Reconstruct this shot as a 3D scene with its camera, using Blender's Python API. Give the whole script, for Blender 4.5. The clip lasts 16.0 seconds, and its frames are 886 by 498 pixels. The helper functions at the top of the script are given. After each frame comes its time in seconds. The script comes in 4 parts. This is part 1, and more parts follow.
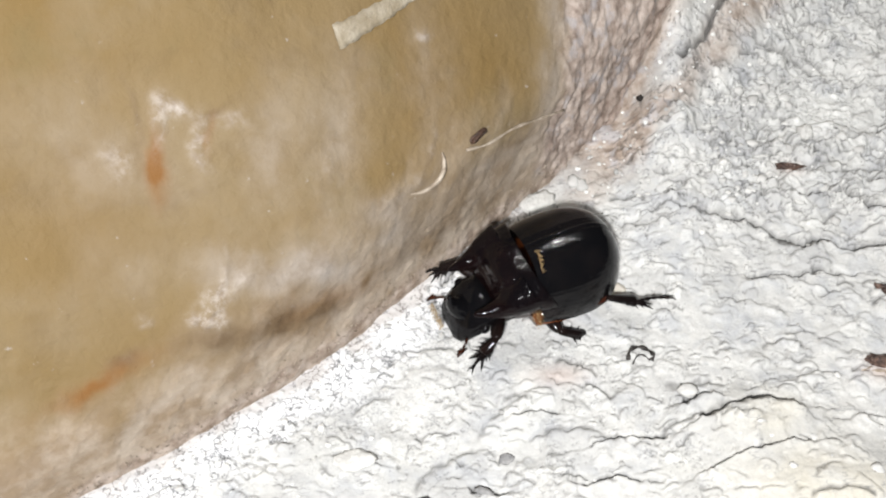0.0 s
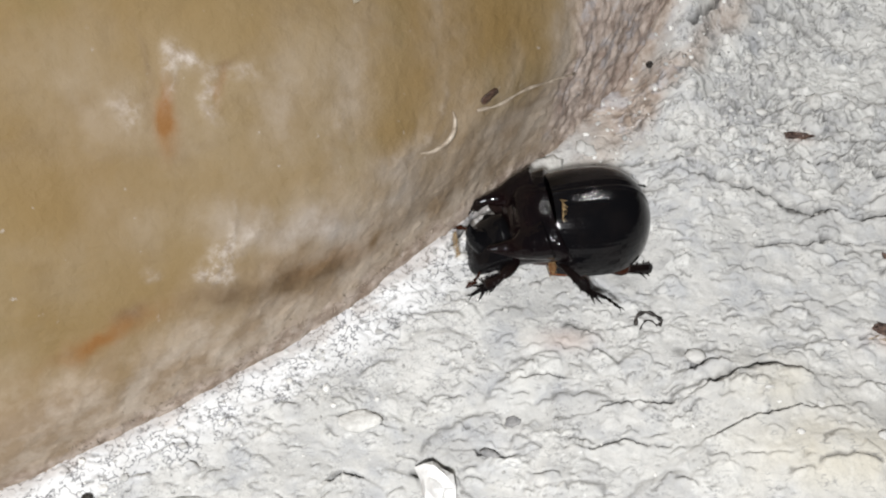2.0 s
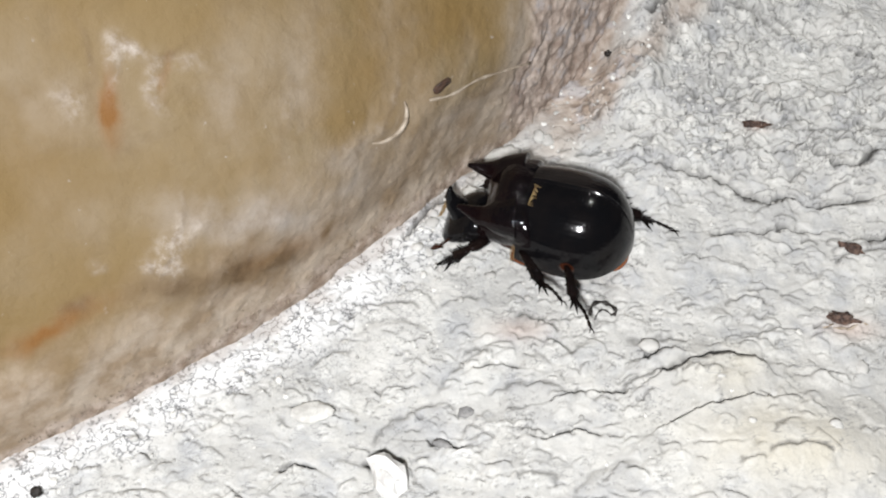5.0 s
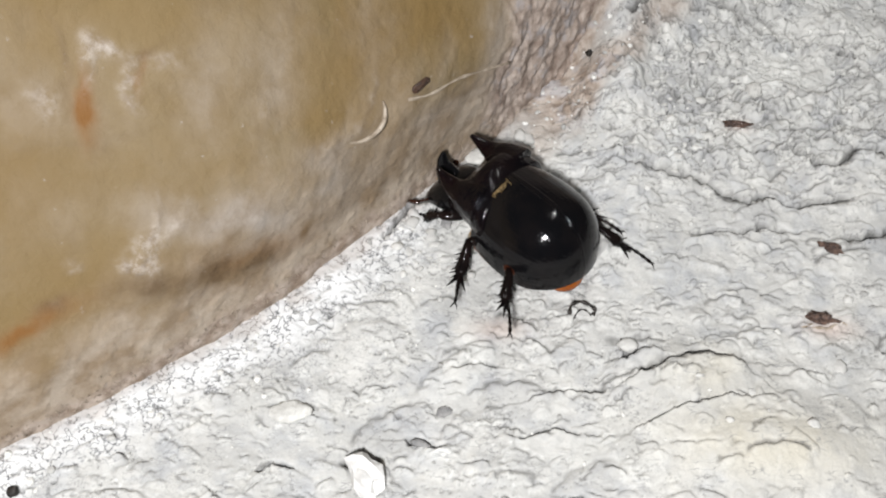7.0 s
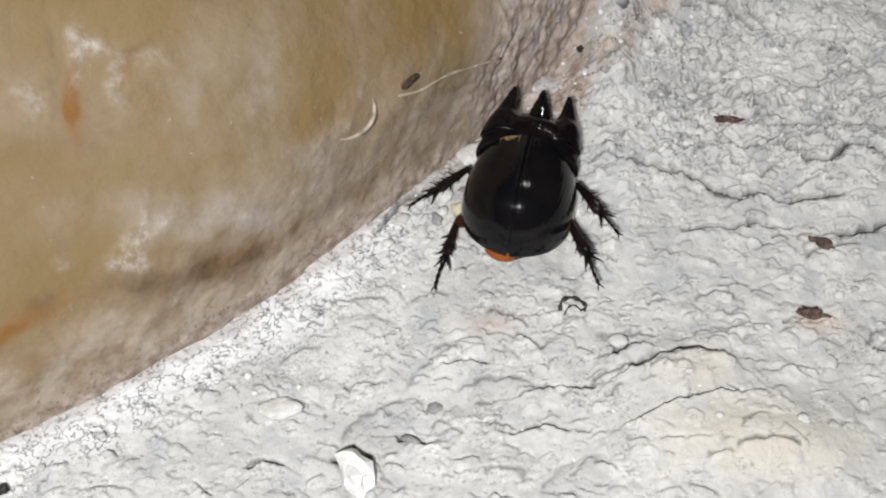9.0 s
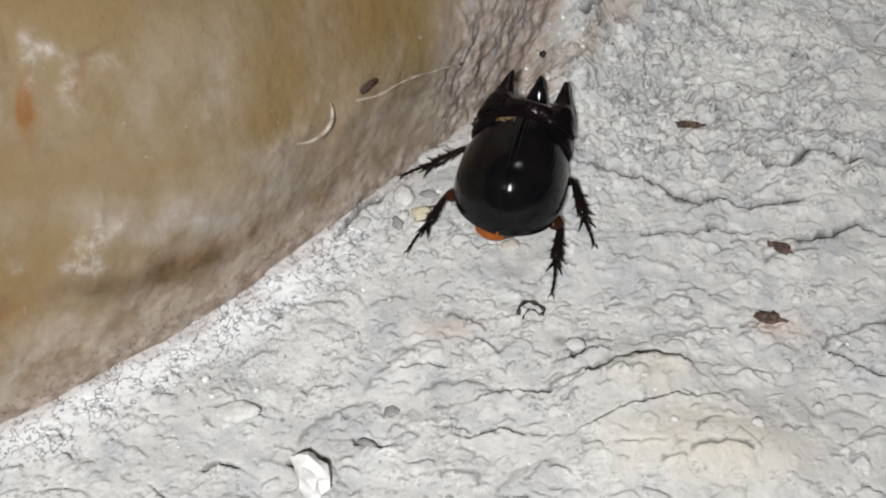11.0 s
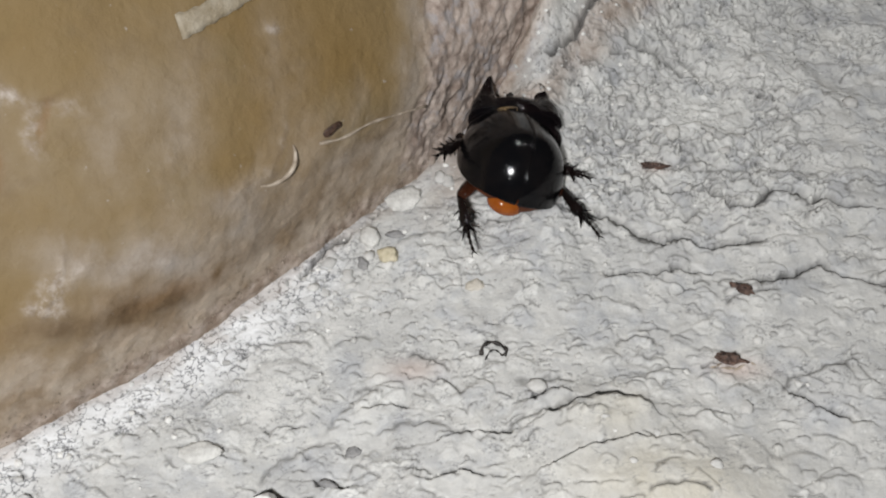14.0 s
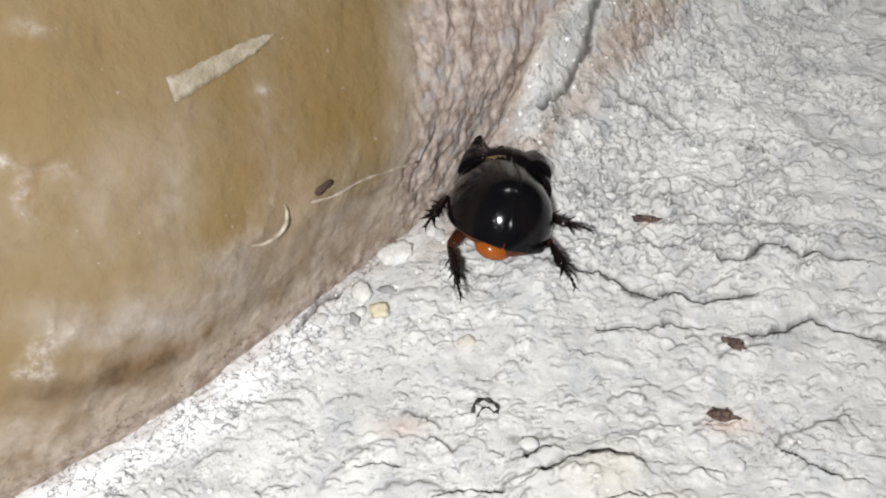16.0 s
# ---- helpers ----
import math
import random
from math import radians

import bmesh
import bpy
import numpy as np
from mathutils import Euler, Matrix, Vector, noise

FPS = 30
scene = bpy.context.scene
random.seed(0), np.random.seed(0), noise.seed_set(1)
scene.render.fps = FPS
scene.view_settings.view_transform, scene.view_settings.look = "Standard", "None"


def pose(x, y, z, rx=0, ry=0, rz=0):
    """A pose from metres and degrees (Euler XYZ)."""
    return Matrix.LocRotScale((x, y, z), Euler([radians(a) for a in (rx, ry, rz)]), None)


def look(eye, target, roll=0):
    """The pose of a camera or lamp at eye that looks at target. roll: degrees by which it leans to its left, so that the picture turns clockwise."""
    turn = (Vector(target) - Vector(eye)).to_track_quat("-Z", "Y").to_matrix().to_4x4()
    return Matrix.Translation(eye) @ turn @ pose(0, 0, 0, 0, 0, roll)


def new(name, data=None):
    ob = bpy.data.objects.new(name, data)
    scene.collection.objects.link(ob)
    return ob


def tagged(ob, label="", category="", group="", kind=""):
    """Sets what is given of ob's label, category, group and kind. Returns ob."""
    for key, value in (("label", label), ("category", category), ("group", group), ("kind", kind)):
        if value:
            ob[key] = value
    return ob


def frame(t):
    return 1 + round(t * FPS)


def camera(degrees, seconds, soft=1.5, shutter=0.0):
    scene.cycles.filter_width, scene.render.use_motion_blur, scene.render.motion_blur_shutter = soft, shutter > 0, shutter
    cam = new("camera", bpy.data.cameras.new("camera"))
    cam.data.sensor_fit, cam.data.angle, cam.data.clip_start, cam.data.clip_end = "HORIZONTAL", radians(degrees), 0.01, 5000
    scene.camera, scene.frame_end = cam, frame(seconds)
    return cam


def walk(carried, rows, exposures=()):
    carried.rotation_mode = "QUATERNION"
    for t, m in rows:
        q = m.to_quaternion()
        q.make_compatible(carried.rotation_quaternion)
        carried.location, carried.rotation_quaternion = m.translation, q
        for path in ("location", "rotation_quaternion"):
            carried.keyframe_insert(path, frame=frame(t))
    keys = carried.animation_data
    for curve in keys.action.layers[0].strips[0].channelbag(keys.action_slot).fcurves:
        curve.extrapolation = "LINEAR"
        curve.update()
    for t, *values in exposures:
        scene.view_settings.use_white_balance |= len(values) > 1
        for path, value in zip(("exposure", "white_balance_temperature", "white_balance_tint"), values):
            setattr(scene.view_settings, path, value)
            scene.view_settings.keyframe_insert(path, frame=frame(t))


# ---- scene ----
cam = camera(44.6, 16.0, 2.1)
METRES, EYE, TILT, LEAN, TURN = 0.05, 0.14, -55.0, 0.0, 0.0
ROWS = [
    (0.0, 0.0, 0.0, 0.0, 0.0, 0.0, 0.0),
    (0.5, -0.0958, 0.0033, -0.0188, 1.33, 0.27, -0.16),
    (1.0, -0.0728, 0.0197, -0.0339, -0.11, 0.21, -0.58),
    (1.5, -0.0869, 0.0276, -0.0613, -0.59, -0.41, -0.76),
    (2.0, -0.0689, 0.0292, -0.0687, -0.82, -0.81, -0.97),
    (2.5, 0.019, 0.0171, -0.0867, -1.37, -1.33, -0.99),
    (3.0, 0.0444, 0.0098, -0.0795, -1.36, -1.53, -0.96),
    (3.5, 0.0295, 0.0132, -0.0563, -1.07, -1.48, -0.67),
    (4.0, 0.0425, 0.0109, -0.0392, -1.28, -0.88, -0.72),
    (4.5, 0.0115, 0.0161, -0.0525, -1.39, -0.85, -0.7),
    (5.0, 0.0462, 0.0369, -0.0662, -1.19, -1.33, -0.71),
    (7.5, 0.1007, 0.0355, -0.0606, -1.42, -1.44, -0.75),
    (8.0, 0.1124, 0.0341, -0.0437, -1.43, -1.54, -0.69),
    (8.5, 0.1278, 0.034, -0.0499, -1.31, -1.66, -0.63),
    (9.0, 0.1281, 0.0358, -0.0665, -1.33, -1.53, -0.55),
    (11.5, 0.2644, 0.0138, -0.0602, -1.8, -1.2, -0.75),
    (12.0, 0.2837, 0.0118, -0.0302, -1.95, -0.86, -0.75),
    (12.5, 0.2826, 0.0083, 0.0007, -2.04, -0.21, -0.66),
    (13.0, 0.3322, 0.0049, -0.0452, -1.75, -0.66, -0.72),
    (13.5, 0.3375, 0.0002, -0.0372, -1.67, -0.49, -0.79),
    (14.0, 0.3389, -0.0096, -0.0246, -1.64, 0.18, -0.74),
    (14.5, 0.3112, -0.0114, 0.0282, -1.69, 0.49, -0.72),
    (15.0, 0.3101, -0.0193, 0.068, -1.82, 1.32, -0.68),
    (15.5, 0.3211, -0.0189, 0.0757, -1.85, 1.27, -0.68),
    (16.0, 0.347, -0.0129, 0.0782, -1.92, 1.38, -0.62),
]
EXPOSURES = [(0.0, 0.17), (1.0, 0.12), (1.5, 0.05), (2.0, -0.19), (2.5, -0.24), (3.0, -0.3), (3.5, -0.47), (4.0, -0.42), (4.5, -0.01), (5.0, -0.04), (7.5, -0.13), (9.0, -0.24), (11.5, -0.42), (12.5, -0.46), (13.5, -0.53), (14.0, -0.5), (14.5, -0.37), (15.0, -0.2), (16.0, 0.0)]
walk(cam, [(t, pose(0, 0, EYE, TILT, LEAN, TURN) @ pose(METRES * x, METRES * y, METRES * z, 90 + pitch, roll, yaw)) for t, x, y, z, yaw, pitch, roll in ROWS], EXPOSURES)

# ---- light: a phone torch beside the lens and a lamp overhead, at night ----
world = bpy.data.worlds.new("night")
scene.world = world
world.use_nodes = True
world.node_tree.nodes["Background"].inputs[0].default_value = (0.75, 0.85, 1.0, 1)
world.node_tree.nodes["Background"].inputs[1].default_value = 0.025


def disc_lamp(name, eye, target, size, power, colour, flat=1.0):
    data = bpy.data.lights.new(name, "AREA")
    data.shape, data.size, data.size_y, data.energy, data.color = "ELLIPSE", size, size * flat, power, colour
    ob = new(name, data)
    ob.matrix_world = look(eye, target)
    return ob


disc_lamp("torch", (-0.022, -0.093, 0.228), (0.03, 0.1, 0.0), 0.022, 1.55, (0.98, 0.985, 1.0))
disc_lamp("overhead_lamp", (0.30, 0.80, 1.72), (0.02, 0.1, 0.0), 0.085, 9.0, (1.0, 0.98, 0.95))

# ---- materials ----


class Mat:
    """A small wrapper for building node materials."""

    def __init__(self, name, colour=(0.5, 0.5, 0.5), rough=0.6, spec=0.5, coat=0.0):
        self.m = bpy.data.materials.new(name)
        self.m.use_nodes = True
        self.t = self.m.node_tree
        self.b = self.t.nodes["Principled BSDF"]
        self.b.inputs["Base Color"].default_value = (*colour, 1)
        self.b.inputs["Roughness"].default_value = rough
        self.b.inputs["Specular IOR Level"].default_value = spec
        self.b.inputs["Coat Weight"].default_value = coat
        self.b.inputs["Coat Roughness"].default_value = 0.12
        self.pos = self.t.nodes.new("ShaderNodeTexCoord").outputs["Object"]

    def node(self, kind, **values):
        n = self.t.nodes.new(kind)
        for key, value in values.items():
            n.inputs[key].default_value = value
        return n

    def link(self, a, b):
        self.t.links.new(a, b)

    def noise(self, scale, detail=4.0, rough=0.55, stretch=None):
        n = self.node("ShaderNodeTexNoise", Scale=scale, Detail=detail, Roughness=rough)
        if stretch:
            mapping = self.node("ShaderNodeMapping")
            mapping.inputs["Scale"].default_value = stretch
            self.link(self.pos, mapping.inputs["Vector"])
            self.link(mapping.outputs[0], n.inputs["Vector"])
        else:
            self.link(self.pos, n.inputs["Vector"])
        return n.outputs["Fac"]

    def cells(self, scale, feature="F1"):
        n = self.node("ShaderNodeTexVoronoi", Scale=scale)
        n.feature = feature
        self.link(self.pos, n.inputs["Vector"])
        return n.outputs["Distance"]

    def ramp(self, fac, a, b, low=0.0, high=1.0):
        n = self.node("ShaderNodeMapRange")
        n.inputs["From Min"].default_value, n.inputs["From Max"].default_value = a, b
        n.inputs["To Min"].default_value, n.inputs["To Max"].default_value = low, high
        self.link(fac, n.inputs["Value"])
        return n.outputs["Result"]

    def times(self, a, b, op="MULTIPLY"):
        n = self.node("ShaderNodeMath")
        n.operation = op
        for i, v in enumerate((a, b)):
            if isinstance(v, (int, float)):
                n.inputs[i].default_value = v
            else:
                self.link(v, n.inputs[i])
        return n.outputs[0]

    def mix(self, fac, a, b, blend="MIX"):
        n = self.t.nodes.new("ShaderNodeMix")
        n.data_type, n.blend_type = "RGBA", blend
        for sock, v in ((n.inputs[0], fac), (n.inputs[6], a), (n.inputs[7], b)):
            if isinstance(v, (int, float)):
                sock.default_value = v
            elif isinstance(v, tuple):
                sock.default_value = (*v, 1)
            else:
                self.link(v, sock)
        return n.outputs[2]

    def attr(self, name):
        n = self.t.nodes.new("ShaderNodeAttribute")
        n.attribute_name = name
        return n.outputs["Fac"]

    def colour(self, sock):
        self.link(sock, self.b.inputs["Base Color"])

    def rough(self, sock):
        self.link(sock, self.b.inputs["Roughness"])

    def bump(self, sock, distance, strength=1.0):
        n = self.node("ShaderNodeBump", Strength=strength, Distance=distance)
        self.link(sock, n.inputs["Height"])
        if self.b.inputs["Normal"].is_linked:
            self.link(self.b.inputs["Normal"].links[0].from_socket, n.inputs["Normal"])
        self.link(n.outputs[0], self.b.inputs["Normal"])


def ground_material():
    m = Mat("weathered_mortar", rough=0.8, spec=0.35)
    c = m.mix(m.ramp(m.noise(95, 6, 0.6), 0.36, 0.64), (0.42, 0.415, 0.395), (0.545, 0.535, 0.505))
    c = m.mix(m.ramp(m.noise(150, 5, 0.6), 0.50, 0.66, 0, 0.65), c, (0.35, 0.36, 0.375))
    c = m.mix(m.ramp(m.noise(210, 5, 0.6), 0.54, 0.66, 0, 0.6), c, (0.565, 0.555, 0.515))
    c = m.mix(m.ramp(m.noise(520, 5, 0.7), 0.35, 0.7, 0.35, 0), c, (0.25, 0.25, 0.25))
    c = m.mix(m.ramp(m.noise(700, 3, 0.6), 0.66, 0.74, 0, 0.7), c, (0.63, 0.63, 0.61))
    c = m.mix(m.times(m.attr("light"), 0.9), c, (0.59, 0.585, 0.555))
    c = m.mix(m.times(m.attr("dark"), 0.8), c, (0.30, 0.30, 0.30))
    c = m.mix(m.times(m.attr("mound"), m.ramp(m.noise(200, 4), 0.3, 0.6, 0.3, 1.0)), c, (0.46, 0.432, 0.365))
    # thin dark strokes: shade at small broken edges, painted into the colour
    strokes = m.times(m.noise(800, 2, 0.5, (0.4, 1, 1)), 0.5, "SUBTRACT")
    edge_shade = m.times(m.times(m.ramp(strokes, -0.03, 0.0), m.ramp(strokes, 0.0, 0.03, 1, 0)), m.ramp(m.noise(260, 3), 0.5, 0.6, 0, 0.65))
    c = m.mix(edge_shade, c, (0.17, 0.17, 0.17))
    lines = m.times(m.noise(760, 2, 0.5), 0.5, "SUBTRACT")
    worm = m.times(m.ramp(lines, -0.045, 0.0), m.ramp(lines, 0.0, 0.045, 1, 0))
    worm = m.times(worm, m.ramp(m.noise(330, 3), 0.41, 0.50))
    fine = m.times(m.noise(1150, 2, 0.5), 0.5, "SUBTRACT")
    fine = m.times(m.times(m.ramp(fine, -0.04, 0.0), m.ramp(fine, 0.0, 0.04, 1, 0)), m.ramp(m.noise(420, 3), 0.43, 0.52))
    c = m.mix(m.times(fine, m.times(m.attr("stipple"), 0.85)), c, (0.15, 0.15, 0.15))
    c = m.mix(m.attr("lime"), c, (0.60, 0.60, 0.595))
    c = m.mix(m.times(worm, m.ramp(m.attr("lime"), 0.0, 0.5, 0.14, 1.0)), c, (0.10, 0.10, 0.105))
    soil = m.mix(m.ramp(m.noise(360, 5, 0.65), 0.38, 0.62), (0.225, 0.170, 0.130), (0.43, 0.37, 0.32))
    soil = m.mix(m.ramp(m.noise(260, 4), 0.52, 0.66, 0, 0.7), soil, (0.40, 0.39, 0.40))
    c = m.mix(m.attr("earth"), c, soil)
    c = m.mix(m.attr("tint"), c, (0.46, 0.36, 0.31))
    # cracks go near-black: dirt in them plus shade painted into the colour
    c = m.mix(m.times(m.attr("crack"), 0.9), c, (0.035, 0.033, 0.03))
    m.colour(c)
    m.rough(m.ramp(m.noise(400, 4), 0.3, 0.7, 0.45, 0.95))
    m.bump(m.noise(1300, 5, 0.6), 0.0004, 0.28)
    m.bump(m.noise(480, 4, 0.6), 0.0006, 0.22)
    return m.m


def wall_material():
    m = Mat("stained_ochre_stone", rough=0.6, spec=0.16)
    c = m.mix(m.ramp(m.noise(24, 4), 0.35, 0.65), (0.156, 0.101, 0.038), (0.178, 0.128, 0.064))
    c = m.mix(m.ramp(m.noise(60, 5, 0.6), 0.46, 0.66, 0, 0.4), c, (0.205, 0.162, 0.108))
    c = m.mix(m.ramp(m.noise(95, 4, 0.6, (1, 1, 1.8)), 0.54, 0.70, 0, 0.35), c, (0.120, 0.080, 0.038))
    c = m.mix(m.ramp(m.noise(45, 5, 0.65), 0.55, 0.68, 0, 0.4), c, (0.138, 0.108, 0.050))
    c = m.mix(m.attr("dust"), c, m.mix(m.ramp(m.noise(170, 5, 0.62), 0.38, 0.62), (0.222, 0.165, 0.110), (0.345, 0.287, 0.226)))
    c = m.mix(m.attr("film"), c, m.mix(m.ramp(m.noise(210, 5, 0.62), 0.38, 0.62), (0.205, 0.165, 0.125), (0.300, 0.262, 0.225)))
    c = m.mix(m.attr("brown"), c, m.mix(m.ramp(m.noise(300, 4), 0.38, 0.62), (0.100, 0.066, 0.036), (0.160, 0.112, 0.066)))
    c = m.mix(m.attr("rust"), c, (0.165, 0.078, 0.024))
    crust = m.times(m.attr("pale"), m.ramp(m.noise(750, 5, 0.7), 0.40, 0.58, 0.25, 1.0))
    c = m.mix(crust, c, m.mix(m.ramp(m.noise(600, 4), 0.38, 0.62), (0.225, 0.182, 0.142), (0.37, 0.325, 0.28)))
    c = m.mix(m.times(m.attr("fringe"), 0.85), c, m.mix(m.ramp(m.noise(500, 4), 0.38, 0.62), (0.215, 0.160, 0.122), (0.40, 0.335, 0.285)))
    soil = m.mix(m.ramp(m.noise(420, 5, 0.65), 0.36, 0.64), (0.205, 0.155, 0.125), (0.42, 0.352, 0.305))
    soil = m.mix(m.ramp(m.noise(300, 4), 0.54, 0.64, 0, 0.6), soil, (0.325, 0.312, 0.318))
    c = m.mix(m.attr("earth"), c, soil)
    c = m.mix(m.ramp(m.noise(620, 3), 0.70, 0.76, 0, 0.4), c, (0.372, 0.349, 0.331))
    m.colour(c)
    m.rough(m.ramp(m.noise(150, 5), 0.3, 0.7, 0.58, 0.9))
    m.bump(m.noise(220, 6, 0.6), 0.0008, 0.4)
    m.bump(m.noise(700, 5, 0.65), 0.0005, 0.35)
    m.bump(m.noise(1500, 4, 0.6), 0.0003, 0.25)
    return m.m


def shell_material(name, dark, light, pits, gloss=0.24, front=None, dents=0.0):
    m = Mat(name, dark, 0.15, gloss)
    c = m.mix(m.ramp(m.noise(220, 4), 0.4, 0.7), dark, light)
    if front:
        split = m.t.nodes.new("ShaderNodeSeparateXYZ")
        m.link(m.pos, split.inputs[0])
        face = m.times(m.ramp(split.outputs[0], 0.0035, 0.006), m.ramp(split.outputs[2], 0.0115, 0.0130, 1, 0))
        c = m.mix(m.times(face, m.ramp(m.noise(300, 4), 0.3, 0.6, 0.3, 1)), c, front)
    m.colour(c)
    m.rough(m.ramp(m.noise(600, 4), 0.3, 0.7, 0.09, 0.15))
    m.bump(m.ramp(m.cells(pits), 0.0, 0.4, 0, 1), 0.00007, 0.25)
    m.bump(m.noise(2500, 3), 0.00002, 0.3)
    if dents:
        m.bump(m.noise(420, 3), dents, 0.6)
    return m.m


def plain_material(name, a, b, scale=400, rough=0.7, depth=0.0004, spec=0.4):
    m = Mat(name, a, rough, spec)
    m.colour(m.mix(m.ramp(m.noise(scale, 5, 0.6), 0.35, 0.65), a, b))
    m.bump(m.noise(scale * 3, 4), depth, 0.6)
    return m.m


MORTAR = ground_material()
STONE = wall_material()
BLACK = shell_material("black_chitin", (0.003, 0.003, 0.0035), (0.006, 0.005, 0.005), 1500, 0.20)
MAROON = shell_material("dark_red_chitin", (0.003, 0.0025, 0.003), (0.007, 0.004, 0.004), 900, 0.15, (0.0055, 0.0020, 0.0019), 0.0007)
LEGS = shell_material("black_leg_chitin", (0.004, 0.003, 0.003), (0.011, 0.006, 0.005), 2500, 0.2)
FEMUR = shell_material("chestnut_chitin", (0.014, 0.005, 0.003), (0.042, 0.012, 0.005), 2500)
ORANGE = shell_material("orange_chitin", (0.20, 0.050, 0.007), (0.33, 0.10, 0.015), 2600)
FLANK = shell_material("orange_brown_chitin", (0.035, 0.010, 0.004), (0.13, 0.036, 0.009), 2600)
HAIR = plain_material("golden_hair", (0.18, 0.11, 0.04), (0.32, 0.22, 0.10), 2500, 0.55, 0.0001)
CHIP = plain_material("white_chip", (0.60, 0.59, 0.57), (0.74, 0.73, 0.71), 500)
DEBRIS = plain_material("rotten_wood", (0.02, 0.012, 0.011), (0.16, 0.10, 0.075), 1100, 0.45, 0.0009)
PALE_PEBBLE = plain_material("yellow_pebble", (0.43, 0.38, 0.26), (0.55, 0.49, 0.36), 600)
TAN_FLAKE = plain_material("tan_flake", (0.40, 0.37, 0.31), (0.52, 0.48, 0.42), 600)
GREY_PEBBLE = plain_material("grey_pebble", (0.16, 0.16, 0.16), (0.30, 0.29, 0.28), 700)
LIGHT_PEBBLE = plain_material("light_pebble", (0.42, 0.41, 0.385), (0.58, 0.57, 0.535), 700, 0.75)
FIBRE = plain_material("dry_fibre", (0.20, 0.155, 0.11), (0.40, 0.34, 0.27), 700, 0.6, 0.0003)
def grit_material():
    m = Mat("loose_grit", rough=0.8, spec=0.35)
    island = m.t.nodes.new("ShaderNodeNewGeometry").outputs["Random Per Island"]
    m.colour(m.mix(m.ramp(island, 0.2, 0.9), (0.33, 0.325, 0.31), (0.64, 0.63, 0.60)))
    m.bump(m.noise(2500, 4), 0.0002, 0.6)
    return m.m


GRIT = grit_material()


def crumb_material():
    m = Mat("mortar_crumbs", rough=0.8, spec=0.35)
    island = m.t.nodes.new("ShaderNodeNewGeometry").outputs["Random Per Island"]
    c = m.mix(island, (0.40, 0.39, 0.37), (0.57, 0.56, 0.53))
    m.colour(m.mix(m.ramp(m.noise(900, 4), 0.4, 0.65, 0, 0.5), c, (0.36, 0.355, 0.34)))
    m.bump(m.noise(1500, 4), 0.0003, 0.5)
    return m.m


CRUMB = crumb_material()
SCRAPE = plain_material("pale_scrape", (0.21, 0.17, 0.11), (0.30, 0.26, 0.195), 500, 0.7, 0.0004)
TWIG = plain_material("black_twig", (0.006, 0.005, 0.004), (0.028, 0.022, 0.018), 900, 0.5, 0.0003)
KNOT = plain_material("dark_knot", (0.025, 0.014, 0.010), (0.085, 0.045, 0.028), 900, 0.5, 0.0005)

# ---- shape helpers ----
R2 = math.sqrt(2.0)


def sst(a, b, v):
    t = np.clip((v - a) / (b - a), 0, 1)
    return t * t * (3 - 2 * t)


def hashed(i, j, seed):
    h = (i.astype(np.int64) * 374761393 + j.astype(np.int64) * 668265263 + seed * 974711) & 0x7FFFFFFF
    h = ((h ^ (h >> 13)) * 1274126177) & 0x7FFFFFFF
    h = ((h ^ (h >> 15)) * 69069 + 12345) & 0x7FFFFFFF
    return (h ^ (h >> 11)) % 65536 / 65535.0


def vnoise(x, y, seed):
    i, j = np.floor(x), np.floor(y)
    u, v = x - i, y - j
    u, v = u * u * u * (u * (u * 6 - 15) + 10), v * v * v * (v * (v * 6 - 15) + 10)
    a, b, c, d = hashed(i, j, seed), hashed(i + 1, j, seed), hashed(i, j + 1, seed), hashed(i + 1, j + 1, seed)
    return (a * (1 - u) + b * u) * (1 - v) + (c * (1 - u) + d * u) * v


def fbm(x, y, octaves, seed):
    total, amp, norm = 0.0, 1.0, 0.0
    for k in range(octaves):
        ca, sa = math.cos(0.9 * k), math.sin(0.9 * k)
        total = total + amp * vnoise((x * ca - y * sa) * 2 ** k + 37 * k, (x * sa + y * ca) * 2 ** k + 91 * k, seed + k)
        norm += amp
        amp *= 0.5
    return total / norm


def cell_noise(x, y, seed):
    """Distances to the nearest and the second cell point, and the nearest cell's own number."""
    i, j = np.floor(x), np.floor(y)
    f1, f2, own = np.full(x.shape, 9.0), np.full(x.shape, 9.0), np.zeros(x.shape)
    for di in (-1, 0, 1):
        for dj in (-1, 0, 1):
            a, b = i + di, j + dj
            d = np.hypot(a + hashed(a, b, seed) - x, b + hashed(a, b, seed + 7) - y)
            nearer = d < f1
            f2 = np.where(nearer, f1, np.minimum(f2, d))
            own = np.where(nearer, hashed(a, b, seed + 13), own)
            f1 = np.where(nearer, d, f1)
    return f1, f2, own


